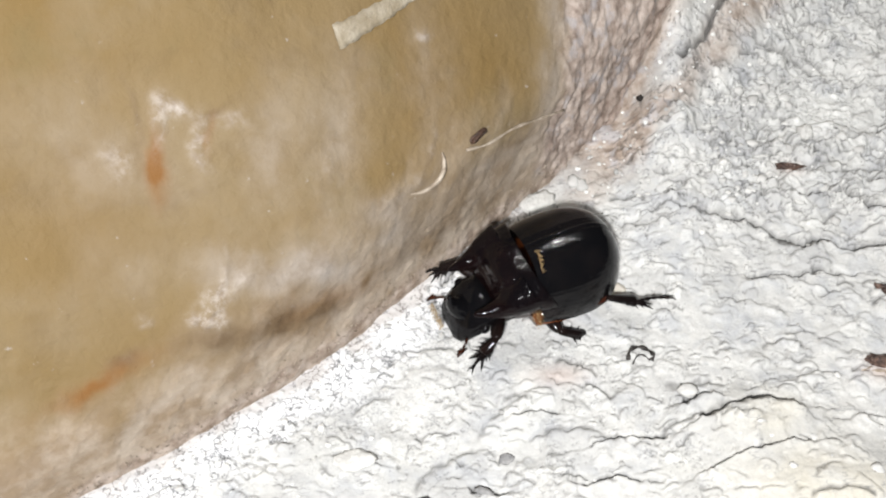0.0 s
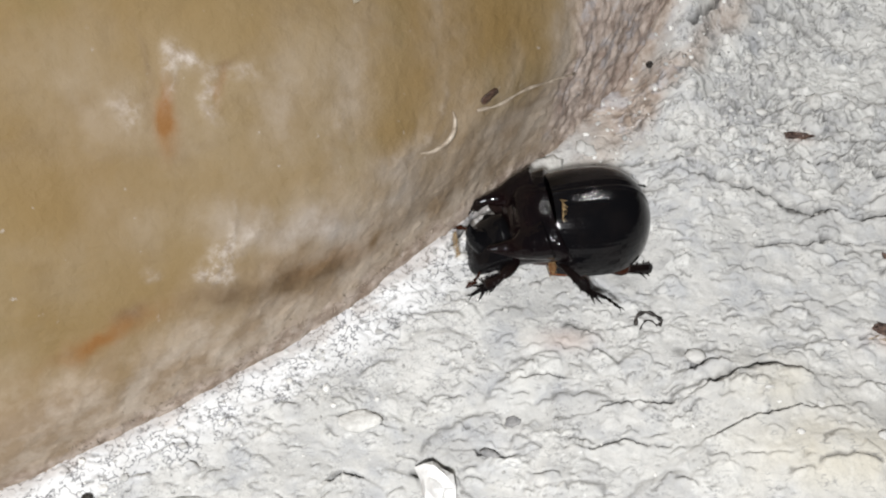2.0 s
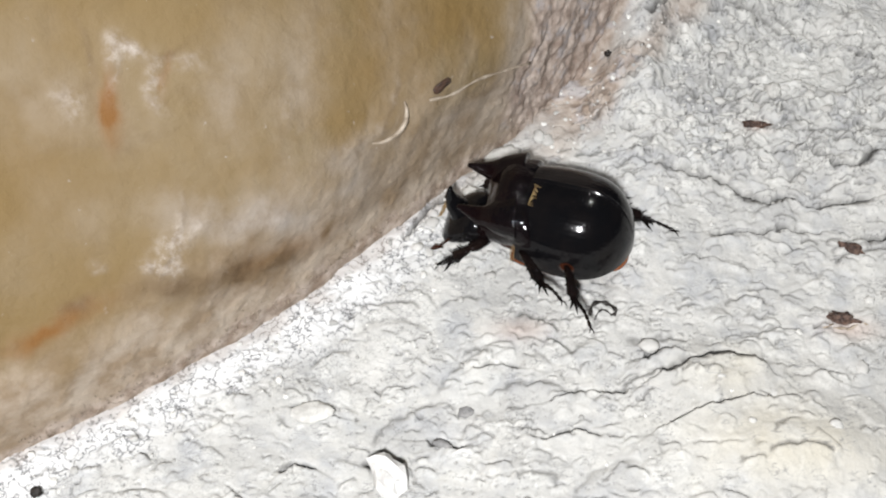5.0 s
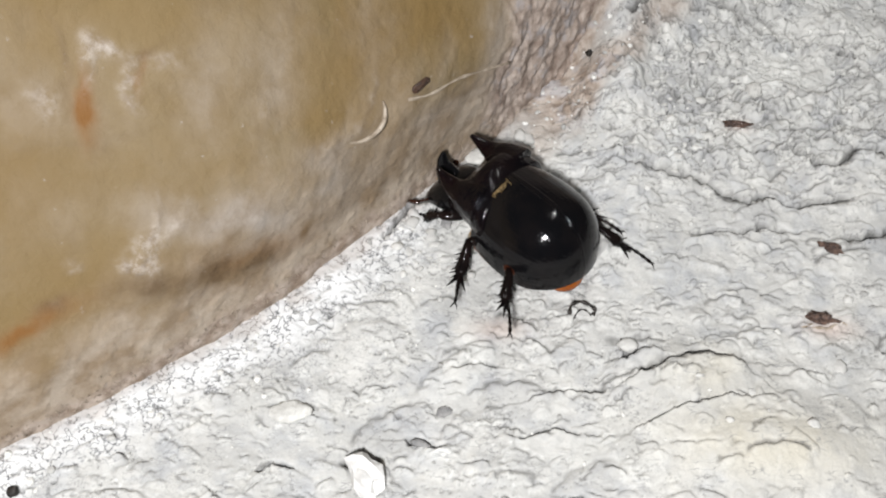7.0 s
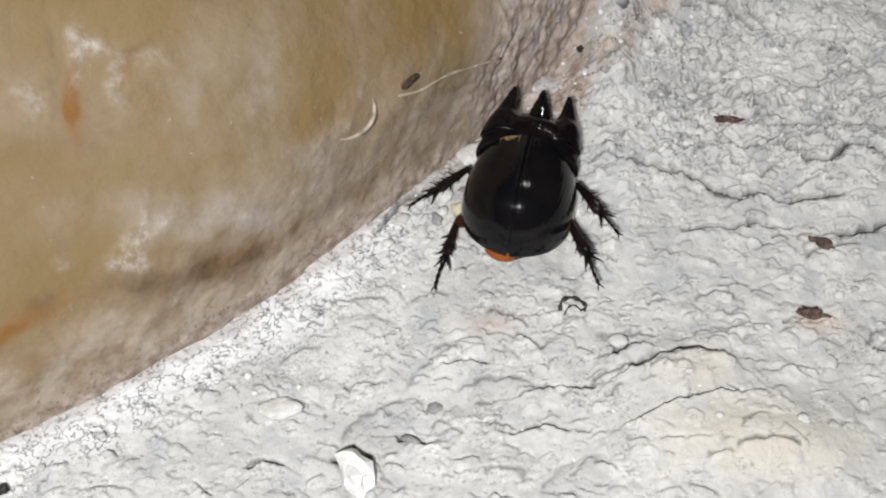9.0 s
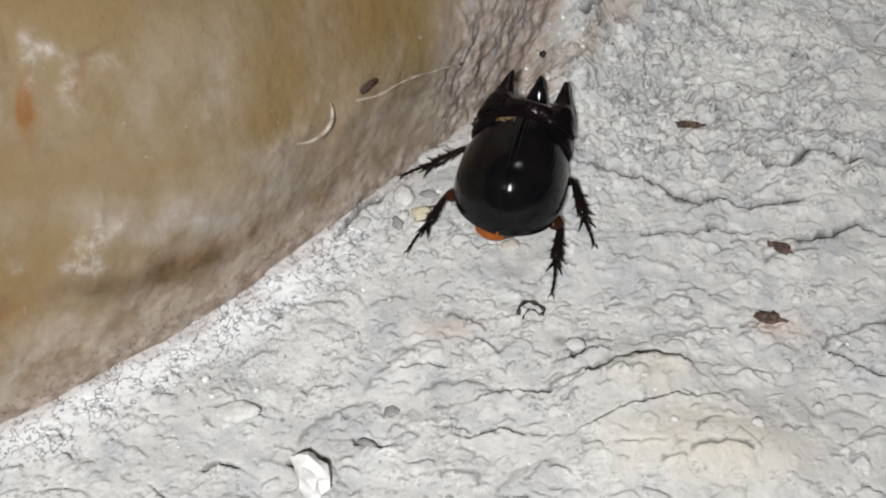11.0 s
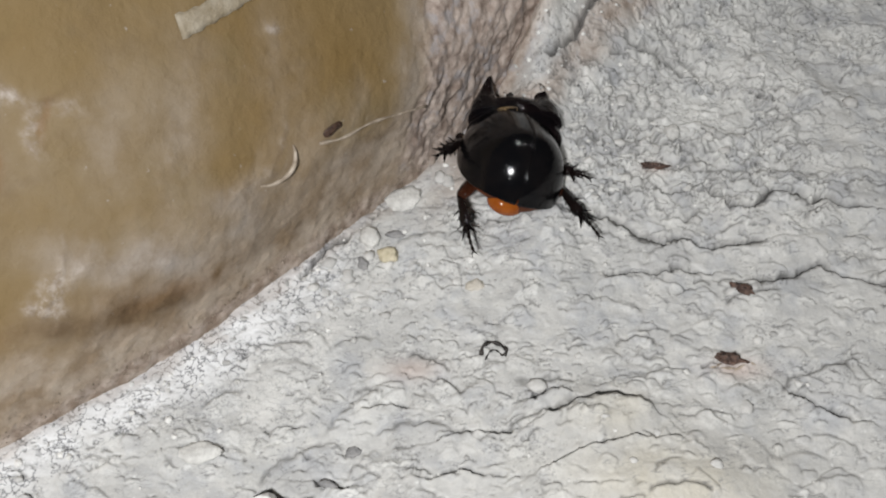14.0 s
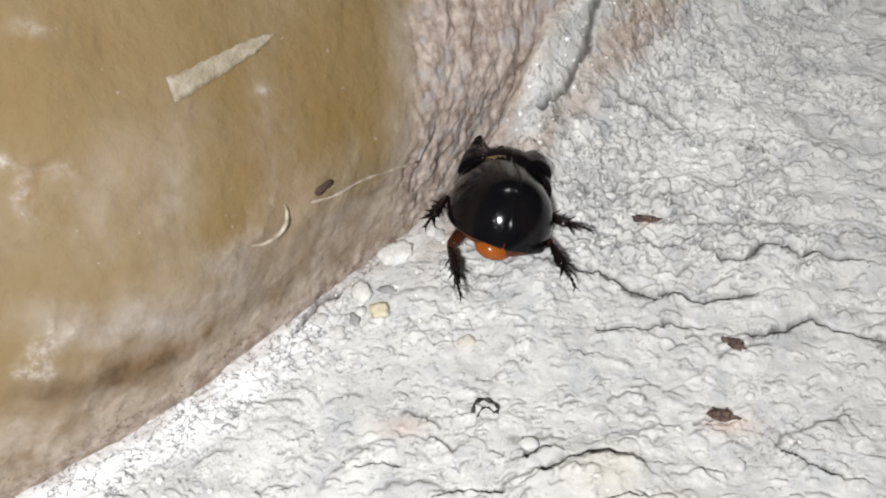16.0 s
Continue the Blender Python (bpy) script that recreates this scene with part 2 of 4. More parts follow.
def lumps(x, y, size, seed, share, rise, more=False):
    """Scattered crumbs that rise towards +y and break off there; share: how many of the cells hold one.
    With more: also each crumb's own tone, and the gap that opens along its broken edge."""
    i, j = np.floor(x / size), np.floor(y / size)
    top, tone, gap = np.zeros(x.shape), np.full(x.shape, 0.5), np.zeros(x.shape)
    for di in (-1, 0, 1):
        for dj in (-1, 0, 1):
            a, b = i + di, j + dj
            here = hashed(a, b, seed + 23) < share
            r = size * (0.35 + 0.4 * hashed(a, b, seed + 3))
            u, v = x - (a + hashed(a, b, seed)) * size, y - (b + hashed(a, b, seed + 7)) * size
            turn = (hashed(a, b, seed + 17) - 0.5) * 1.2
            u, v = (u * np.cos(turn) + v * np.sin(turn)) * (0.5 + 0.4 * hashed(a, b, seed + 19)), v * np.cos(turn) - u * np.sin(turn)
            q = 1 - (0.6 * np.hypot(u, v) + 0.4 * np.maximum(np.maximum(np.abs(u), np.abs(v)), 0.75 * np.abs(u + v * (1.6 * hashed(a, b, seed + 31) - 0.8)))) / r
            h = sst(0.0, 0.25, q) * (0.70 + 0.40 * v / r) * (0.35 + 0.65 * hashed(a, b, seed + 13)) * here
            tone = np.where((h > top) & (h > 0.12), hashed(a, b, seed + 29), tone)
            top = np.maximum(top, h)
            if more:
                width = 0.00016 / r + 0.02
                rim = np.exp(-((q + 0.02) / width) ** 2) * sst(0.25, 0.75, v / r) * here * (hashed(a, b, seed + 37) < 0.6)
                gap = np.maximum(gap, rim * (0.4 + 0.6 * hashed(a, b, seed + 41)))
    return (rise * top, tone, gap) if more else rise * top


def line_distance(x, y, points):
    """Distance to a line of points, and on which side of it (+: its left)."""
    best, side = np.full(x.shape, 9.0), np.zeros(x.shape)
    for (ax, ay), (bx, by) in zip(points, points[1:]):
        dx, dy = bx - ax, by - ay
        t = np.clip(((x - ax) * dx + (y - ay) * dy) / (dx * dx + dy * dy), 0, 1)
        d = np.hypot(x - ax - t * dx, y - ay - t * dy)
        side = np.where(d < best, np.sign(dx * (y - ay) - dy * (x - ax)), side)
        best = np.minimum(best, d)
    return best, side


def grid_mesh(name, co, material, **masks):
    """One sheet from an array of places (rows, columns, 3), with a value per point for each mask."""
    rows_, cols = co.shape[:2]
    mesh = bpy.data.meshes.new(name)
    idx = np.arange(rows_ * cols).reshape(rows_, cols)
    quads = np.stack([idx[:-1, :-1], idx[:-1, 1:], idx[1:, 1:], idx[1:, :-1]], -1).reshape(-1, 4)
    mesh.vertices.add(rows_ * cols)
    mesh.vertices.foreach_set("co", co.reshape(-1).astype(np.float32))
    mesh.loops.add(quads.size)
    mesh.loops.foreach_set("vertex_index", quads.reshape(-1).astype(np.int32))
    mesh.polygons.add(len(quads))
    mesh.polygons.foreach_set("loop_start", (np.arange(len(quads)) * 4).astype(np.int32))
    mesh.update(calc_edges=True)
    mesh.polygons.foreach_set("use_smooth", np.ones(len(quads), dtype=bool))
    for key, value in masks.items():
        mesh.attributes.new(key, "FLOAT", "POINT").data.foreach_set("value", np.clip(value, 0, 1).reshape(-1).astype(np.float32))
    mesh.materials.append(material)
    return new(name, mesh)


def spaced(lo, hi, step, reach):
    """Even steps from lo to hi, then ever wider ones out to the reach on both sides."""
    inner = np.arange(lo, hi + step / 2, step)
    out = step * 1.25 ** np.arange(1, 60)
    out = np.cumsum(out)
    out = out[out < reach]
    return np.concatenate([lo - out[::-1], inner, hi + out])


# ---- the ground: crusted mortar ----


def wall_base(s):
    """How far back the wall's foot lies, s metres along it: a shallow bow."""
    return 0.0668 + 1.57 * np.maximum(0.078 - np.clip(s, -0.02, 0.3), 0) ** 2 + 0.06 * np.clip(s - 0.09, 0, 0.1)


# cracks in the crust, each with its width and the rise of the flake beside it
CRACKS = [
    ([(0.0405, 0.1038), (0.0458, 0.1031), (0.0503, 0.1025), (0.0530, 0.0996), (0.0580, 0.0988), (0.0612, 0.0996), (0.0650, 0.0985), (0.0725, 0.0994)], 0.00075, 0.0012),
    ([(0.0690, 0.1062), (0.0730, 0.1060), (0.0762, 0.1088), (0.0810, 0.1090), (0.0822, 0.1070), (0.0850, 0.1090), (0.0930, 0.1060)], 0.00065, 0.0011),
    ([(0.0715, 0.0924), (0.0770, 0.0930), (0.0822, 0.0953), (0.0851, 0.0931), (0.0930, 0.0909)], 0.00060, 0.0009),
    ([(0.0545, 0.1364), (0.0590, 0.1361), (0.0640, 0.1333)], 0.00070, 0.0006),
    ([(0.0392, 0.1290), (0.0444, 0.1335), (0.0480, 0.1412), (0.0509, 0.1515), (0.0531, 0.1576)], 0.00060, 0.0003),
    ([(0.0924, 0.1241), (0.1008, 0.1227)], 0.0003, 0.0005),
    ([(0.0560, 0.1080), (0.0605, 0.1085), (0.0640, 0.1105), (0.0668, 0.1075), (0.0690, 0.1062)], 0.00026, 0.0004),
]
# gaps along the broken edges of flakes and mounds, their shade painted dark
EDGES = [
    ([(0.0006, 0.0918), (0.0030, 0.0964), (0.0068, 0.0990)], 0.00045, 0.0004),
    ([(0.0731, 0.0729), (0.0767, 0.0702), (0.0813, 0.0684)], 0.0003, 0.0006),
    ([(0.0376, 0.0682), (0.0411, 0.0700), (0.0470, 0.0719), (0.0489, 0.0705)], 0.00060, 0.0016),
    ([(0.0345, 0.0712), (0.0362, 0.0728), (0.0385, 0.0722)], 0.00030, 0.0006),
    ([(0.0376, 0.0608), (0.0418, 0.0630), (0.0500, 0.0643)], 0.00016, 0.0010),
    # the stone chip's shadow: a groove painted dark behind it
    ([(-0.0045, 0.0562), (-0.0022, 0.0576), (0.0004, 0.0558)], 0.00050, 0.0),
    ([(-0.0156, 0.0636), (-0.0125, 0.0645), (-0.0095, 0.0634)], 0.00030, 0.0004),
    ([(0.0040, 0.0592), (0.0058, 0.0590), (0.0080, 0.0582)], 0.00036, 0.0005),
    ([(-0.0160, 0.0540), (-0.0146, 0.0556), (-0.0122, 0.0546)], 0.00028, 0.0004),
    ([(0.0470, 0.0925), (0.0540, 0.0932), (0.0590, 0.0940), (0.0640, 0.0935)], 0.00022, 0.0004),
    ([(0.0105, 0.0702), (0.0130, 0.0710), (0.0165, 0.0700)], 0.00022, 0.0004),
    ([(0.0210, 0.0650), (0.0250, 0.0662), (0.0310, 0.0660)], 0.00024, 0.0004),
    ([(0.0190, 0.0592), (0.0230, 0.0598), (0.0275, 0.0594)], 0.00024, 0.0004),
]


def ground_fields(x, y):
    """The ground's height and its masks: lime dust, earth, cracks with painted shade, yellowish mounds, reddish tints.
    """
    d = wall_base((x + y) / R2) - (y - x) / R2
    xw = x + 0.0018 * (fbm(x / 0.004, y / 0.004, 3, 61) - 0.5)
    yw = y + 0.0018 * (fbm(x / 0.004, y / 0.004, 3, 71) - 0.5)
    xw = xw + 0.0007 * (fbm(x / 0.0012, y / 0.0012, 2, 62) - 0.5)
    yw = yw + 0.0007 * (fbm(x / 0.0012, y / 0.0012, 2, 72) - 0.5)
    near = np.exp(-((x - 0.03) ** 2 + (y - 0.1) ** 2) / 0.12 ** 2)
    z = -0.0032 * np.exp(-((x + 0.003) ** 2 + (y - 0.058) ** 2) / 0.024 ** 2)
    corner = sst(0.028, 0.041, x)
    z = z + corner * 0.02 * np.exp(-np.maximum(d, 0) / 0.011)
    flat = np.exp(-(np.maximum(d, 0) / 0.030) ** 2) * (1 - sst(0.005, 0.03, x))
    z = z + 0.0016 * (fbm(x / 0.026, y / 0.020, 3, 3) - 0.5) + 0.0026 * (0.20 + sst(0.085, 0.115, y + 0.2 * (x - 0.05))) * (fbm(x / 0.013, y / 0.0085, 3, 6) - 0.5)
    # crusts that rise gently away from the torch and break off
    for k, (size, rise, seed) in enumerate(((0.0085, 0.0007, 11), (0.0045, 0.0003, 21))):
        g = y / size + 0.2 * x / size + 2.8 * fbm(x / (size * 1.6), y / (size * 1.3), 4, seed)
        edge = g - np.floor(g)
        hold = 0.8 * sst(0.60, 0.74, fbm(x / (size * 0.8), y / (size * 0.7), 2, seed + 5))
        z = z + (1 - 0.7 * flat) * rise * (1 + 0.6 * sst(0.098, 0.115, y)) * hold * edge * (1 - sst(0.92, 1.0, edge))
    # crumbs of three sizes, most of all towards the wall and behind
    pebbly = np.clip(sst(0.098, 0.112, y) * (1 - 0.6 * sst(0.07, 0.095, x)) + 0.6 * np.exp(-np.maximum(d, 0) / 0.016), 0, 1)
    pebbly = pebbly * sst(0.30, 0.55, fbm(x / 0.010, y / 0.010, 3, 47)) + np.exp(-(((x - 0.047) / 0.014) ** 2 + ((y - 0.119) / 0.012) ** 2) ** 2)
    pebbly = np.clip(pebbly, 0, 1)
    slab = np.exp(-(((x - 0.066) / 0.011) ** 2 + ((y - 0.1255) / 0.0045) ** 2) ** 2)
    pebbly = pebbly * (1 - 0.9 * slab)
    z = z + 0.0009 * slab
    calm = np.exp(-(((x - 0.052) / 0.016) ** 2 + ((y - 0.060) / 0.010) ** 2) ** 2)
    pale = 0.0
    dirt_shade = np.zeros(x.shape)
    foot = sst(0.001, 0.007, d)
    for size, seed, base, more, rise in ((0.0068, 44, 0.16, 0.0, 0.0004), (0.0034, 41, 0.13, 0.30, 0.00040), (0.0019, 42, 0.10, 0.5, 0.00038), (0.0011, 43, 0.12, 0.5, 0.00026)):
        up, shade, gap = lumps(xw, yw, size, seed, (base + more * pebbly) * (1 - 0.7 * calm) * (1 - 0.6 * flat), rise, True)
        z = z + foot * up * (1 + 1.2 * pebbly)
        z = z - 0.00045 * gap * foot
        # shade crescents painted along the crumbs' far edges
        dirt_shade = np.maximum(dirt_shade, gap * foot * (0.75 if size > 0.0015 else 0.5))
        pale = pale + 0.8 * (shade - 0.5)
    pale = pale + 0.7 * slab
    z = z + (0.0003 + 0.0005 * pebbly) * (fbm(x / 0.0042, y / 0.0034, 4, 51) - 0.5)
    z = z + 0.00016 * near * (fbm(x / 0.0009, y / 0.0009, 3, 55) - 0.5)
    # mounds
    m1 = np.exp(-(((x - 0.046) / 0.0075) ** 2 + ((y - 0.0685) / 0.0038) ** 2))
    m2 = np.exp(-(((x - 0.054) / 0.014) ** 2 + ((y - 0.0575) / 0.0062) ** 2))
    z = z + 0.0015 * m1 + 0.0028 * m2
    for points, width, lift in CRACKS + EDGES:
        w = width * (0.45 + 1.1 * fbm(x / 0.003, y / 0.003, 2, 81))
        dist, side = line_distance(xw, yw, points)
        z = z - 0.0016 * np.exp(-(dist / w) ** 2)
        z = z + lift * np.exp(-dist / 0.0035) * (side < 0)
        dirt_shade = np.maximum(dirt_shade, np.exp(-(dist / (w * 0.8)) ** 2))
    # fine crevices in broken patches, cut in and darkened by painted shade and dirt
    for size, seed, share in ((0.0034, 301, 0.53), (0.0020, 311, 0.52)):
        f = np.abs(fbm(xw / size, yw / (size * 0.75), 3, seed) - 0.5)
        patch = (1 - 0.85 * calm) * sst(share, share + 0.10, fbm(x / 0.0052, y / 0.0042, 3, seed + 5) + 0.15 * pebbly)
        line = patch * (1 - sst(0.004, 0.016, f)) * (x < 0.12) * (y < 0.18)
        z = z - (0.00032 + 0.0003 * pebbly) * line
        dirt_shade = np.maximum(dirt_shade, (0.5 + 0.35 * pebbly) * line)
    lime = np.exp(-(np.maximum(d - 0.0015 + 0.006 * (fbm(x / 0.004, y / 0.004, 4, 93) - 0.5), 0) / 0.0062) ** 4) * (1 - sst(-0.002, 0.012, x)) * (0.7 + 0.5 * fbm(x / 0.003, y / 0.003, 3, 91))
    stipple = np.exp(-(np.maximum(d - 0.002, 0) / 0.016) ** 2) * (1 - sst(0.004, 0.024, x)) * sst(0.30, 0.5, fbm(x / 0.006, y / 0.006, 3, 97))
    away = d + 0.004 * (fbm(x / 0.004, y / 0.004, 4, 95) - 0.5)
    stripe = np.exp(-((x - (0.0375 + 0.55 * (y - 0.127))) / 0.0038) ** 2) * sst(0.122, 0.127, y)
    earth = sst(0.012, 0.006, away) * sst(0.015, 0.03, x) * (1 - 0.95 * stripe) + 0.4 * sst(0.003, 0.0008, away) * (1 - corner)
    mound = np.clip(m1 * 0.75 + m2 * 1.1, 0, 0.95)
    tint = 0.5 * np.exp(-(((x - 0.017) / 0.004) ** 2 + ((y - 0.076) / 0.0018) ** 2)) + 0.6 * np.exp(-(((x - 0.0575) / 0.002) ** 2 + ((y - 0.1131) / 0.0012) ** 2))
    tint = tint + 0.6 * np.exp(-(((x - 0.0655) / 0.004) ** 2 + ((y - 0.0762) / 0.0018) ** 2))
    return z, dict(stipple=stipple, lime=lime, earth=earth, crack=dirt_shade, mound=mound, tint=tint, light=np.maximum(pale, 0), dark=np.maximum(-pale, 0))


def grain_mesh():
    """Loose grit: small angular grains scattered over the crust, thickest at the wall's foot."""
    rng = np.random.default_rng(5)
    x, y = rng.uniform(-0.05, 0.1, 6000), rng.uniform(0.045, 0.165, 6000)
    d = wall_base((x + y) / R2) - (y - x) / R2
    want = 0.05 + 0.75 * np.exp(-np.maximum(d, 0) / 0.007) + 0.45 * np.exp(-(((x - 0.05) / 0.02) ** 2 + ((y - 0.118) / 0.014) ** 2))
    keep = (d > 0.0008) & (rng.uniform(0, 1, 6000) < want)
    x, y = x[keep], y[keep]
    z = ground_fields(x[None], y[None])[0][0]
    bm = bmesh.new()
    ball = bmesh.ops.create_icosphere(bm, subdivisions=1, radius=1.0)
    unit = np.array([v.co[:] for v in ball["verts"]])
    tris = np.array([[v.index for v in f.verts] for f in bm.faces])
    bm.free()
    verts, faces = [], []
    for k in range(len(x)):
        size = 0.00018 + 0.00042 * rng.uniform() ** 3
        shape = unit * rng.uniform(0.7, 1.3, 3) * rng.uniform(0.8, 1.2, (len(unit), 1)) * size * np.array([1, 1, 0.7])
        faces.append(tris + k * len(unit))
        verts.append(shape + np.array([x[k], y[k], z[k] + size * 0.25]))
    mesh = bpy.data.meshes.new("grit")
    mesh.from_pydata(np.concatenate(verts).tolist(), [], np.concatenate(faces).tolist())
    mesh.materials.append(GRIT)
    tagged(new("grit", mesh), "loose pale grit and dust grains on the mortar", "grit", kind="stuff")


def bedded_pebbles():
    """Rounded crumbs of mortar, half sunk in the broken crust behind and at the wall's foot."""
    rng = np.random.default_rng(11)
    x, y = rng.uniform(-0.03, 0.1, 9000), rng.uniform(0.06, 0.165, 9000)
    d = wall_base((x + y) / R2) - (y - x) / R2
    patch = fbm(x / 0.008, y / 0.008, 3, 47)
    want = 0.34 * np.exp(-((((x - 0.047) / 0.024) ** 2 + ((y - 0.119) / 0.016) ** 2) ** 2)) + 0.5 * np.exp(-(((x - 0.012) / 0.012) ** 2 + ((y - 0.097) / 0.010) ** 2)) + 0.012
    want = want * sst(0.32, 0.6, patch) * (1 - np.exp(-(((x - 0.066) / 0.011) ** 2 + ((y - 0.1255) / 0.0045) ** 2) ** 2))
    keep = (d > 0.0022 + 0.009 * (x > 0.028)) & (rng.uniform(0, 1, 9000) < want)
    x, y = x[keep], y[keep]
    z = ground_fields(x[None], y[None])[0][0]
    bm = bmesh.new()
    bmesh.ops.create_icosphere(bm, subdivisions=2, radius=1.0)
    bm.verts.index_update()
    unit = np.array([v.co[:] for v in bm.verts])
    tris = np.array([[v.index for v in f.verts] for f in bm.faces])
    bm.free()
    verts, faces = [], []
    for k in range(len(x)):
        size = 0.0003 + 0.0008 * rng.uniform() ** 2.4
        bumps = 1 + 0.18 * np.sin(unit @ rng.uniform(-4, 4, 3) + rng.uniform(0, 6)) + 0.16 * np.sin(unit @ rng.uniform(-7, 7, 3) + rng.uniform(0, 6))
        shape = unit * bumps[:, None] * rng.uniform(0.75, 1.3, 3) * size * np.array([1.2, 1, 0.55])
        faces.append(tris + k * len(unit))
        verts.append(shape + np.array([x[k], y[k], z[k] + size * 0.02]))
    mesh = bpy.data.meshes.new("bedded_pebbles")
    mesh.from_pydata(np.concatenate(verts).tolist(), [], np.concatenate(faces).tolist())
    mesh.polygons.foreach_set("use_smooth", np.ones(len(mesh.polygons), dtype=bool))
    mesh.materials.append(CRUMB)
    tagged(new("bedded_pebbles", mesh), "rounded pale grey crumbs bedded in the mortar", "pebbles", kind="stuff")


def ground_height(x, y):
    return float(ground_fields(np.array([[x]], dtype=float), np.array([[y]], dtype=float))[0][0, 0])


def build_ground():
    gx, gy = np.meshgrid(spaced(-0.060, 0.106, 0.00021, 3.0), spaced(0.044, 0.166, 0.00021, 3.0))
    z, masks = ground_fields(gx, gy)
    far = np.maximum(np.abs(gx - 0.03) - 0.1, 0) + np.maximum(np.abs(gy - 0.1) - 0.1, 0)
    z = z * np.exp(-far / 0.15)
    behind = (gy - gx) / R2 - wall_base((gx + gy) / R2)
    z = np.where(behind > 0.004, np.minimum(z, 0.0), z)
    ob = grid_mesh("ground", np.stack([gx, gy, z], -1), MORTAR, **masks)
    tagged(ob, "pale grey crusted mortar ground with cracks and crumbs", "ground", kind="structure")


# ---- the stained wall ----
def wall_offset(s, z):
    z0 = 0.016 - 0.007 * (1 - sst(0.02, 0.055, s))
    t = np.maximum(z - z0, 0)
    return wall_base(s) + 0.10 * np.maximum(z, 0) + 0.78 * (np.sqrt(t * t + 0.008 ** 2) - 0.008)


def spot(s, z, cs, cz, rs, rz, turn=0.0):
    a = math.radians(turn)
    u, v = (s - cs) * math.cos(a) + (z - cz) * math.sin(a), -(s - cs) * math.sin(a) + (z - cz) * math.cos(a)
    return np.exp(-((u / rs) ** 2 + (v / rz) ** 2))


def wall_fields(s, z):
    """How far back the wall's face lies, and its masks: mineral crust, film, stains, fringe, earth."""
    n = wall_offset(s, z)
    rough = sst(-0.003, 0.003, s - (0.090 + 0.62 * np.maximum(z - 0.010, 0)) + 0.007 * (fbm(s / 0.006, z / 0.006, 4, 5) - 0.5))
    sw, zw = s + 0.003 * (fbm(s / 0.005, z / 0.005, 4, 101) - 0.5), z + 0.003 * (fbm(s / 0.005, z / 0.005, 4, 111) - 0.5)
    # runs and streaks slant down the face
    along, across = 0.57 * s + 0.82 * z, 0.57 * z - 0.82 * s
    runs = fbm(along / 0.011, across / 0.0035, 4, 221)
    n = n + 0.0014 * (fbm(s / 0.022, z / 0.016, 3, 121) - 0.5) + 0.0008 * (fbm(along / 0.008, across / 0.005, 4, 131) - 0.5) + 0.00016 * (fbm(s / 0.0012, z / 0.0012, 3, 141) - 0.5)
    n = n - rough * (0.0012 * (fbm(along / 0.0050, across / 0.0024, 4, 161) - 0.5) + lumps(sw * 1.6, zw, 0.0032, 151, 0.5 + 0 * s, 0.0005) + lumps(sw * 1.6, zw, 0.0018, 152, 0.5 + 0 * s, 0.0003))
    foot = sst(0.012, 0.002, z) * (1 - rough)
    n = n - lumps(sw, zw * 0.7, 0.0015, 154, 0.35 * foot, 0.00022)
    grain = 0.3 + 1.3 * fbm(s / 0.0018, z / 0.0018, 4, 171)
    pale = 1.1 * spot(sw, zw, 0.0322, 0.0194, 0.0024, 0.0014, 40) + 1.0 * spot(sw, zw, 0.0347, 0.0216, 0.0026, 0.0005, 60) + 0.9 * spot(sw, zw, 0.0367, 0.0210, 0.0026, 0.0006, 42) + 0.8 * spot(sw, zw, 0.0298, 0.0184, 0.0020, 0.0009, -20)
    pale = pale + 0.9 * spot(sw, zw, 0.0418, 0.0357, 0.0024, 0.0010, 55) + 0.8 * spot(sw, zw, 0.0409, 0.0393, 0.0020, 0.0009, -30) + 0.7 * spot(sw, zw, 0.0385, 0.0390, 0.0024, 0.0007, 50) + 0.8 * spot(sw, zw, 0.0466, 0.0365, 0.0018, 0.0008, -10) + 0.6 * spot(sw, zw, 0.0318, 0.0372, 0.0020, 0.0012, 40)
    pale = pale + 0.55 * spot(sw, zw, 0.0625, 0.0206, 0.0050, 0.0009, -8) + 0.3 * spot(sw, zw, 0.0690, 0.0236, 0.0034, 0.0008, 52) + 0.9 * spot(sw, zw, 0.0757, 0.0347, 0.0012, 0.0006, -20) + 0.8 * spot(sw, zw, 0.0518, 0.0504, 0.0016, 0.0007, -26) + 0.5 * spot(sw, zw, 0.0236, 0.0211, 0.0007, 0.0006)
    pale = pale + 0.45 * spot(sw, zw, 0.0925, 0.0160, 0.0050, 0.0012, 55) + 0.5 * spot(sw, zw, 0.0985, 0.0235, 0.0060, 0.0009, 60) + 0.4 * spot(sw, zw, 0.0540, 0.0285, 0.0015, 0.0010, 30)
    pale = pale * grain
    n = n - 0.0007 * np.clip(pale, 0, 1) * fbm(s / 0.0013, z / 0.0013, 3, 175)
    film = 0.9 * spot(sw, zw, 0.0400, 0.0204, 0.0075, 0.0030, -26) + 0.7 * spot(sw, zw, 0.0480, 0.0158, 0.0060, 0.0028, -26) + 0.8 * spot(sw, zw, 0.0610, 0.0140, 0.0070, 0.0030, -12) + 0.7 * spot(sw, zw, 0.0610, 0.0190, 0.0060, 0.0022, -12) + 0.4 * spot(sw, zw, 0.0490, 0.0325, 0.0080, 0.0030, 50)
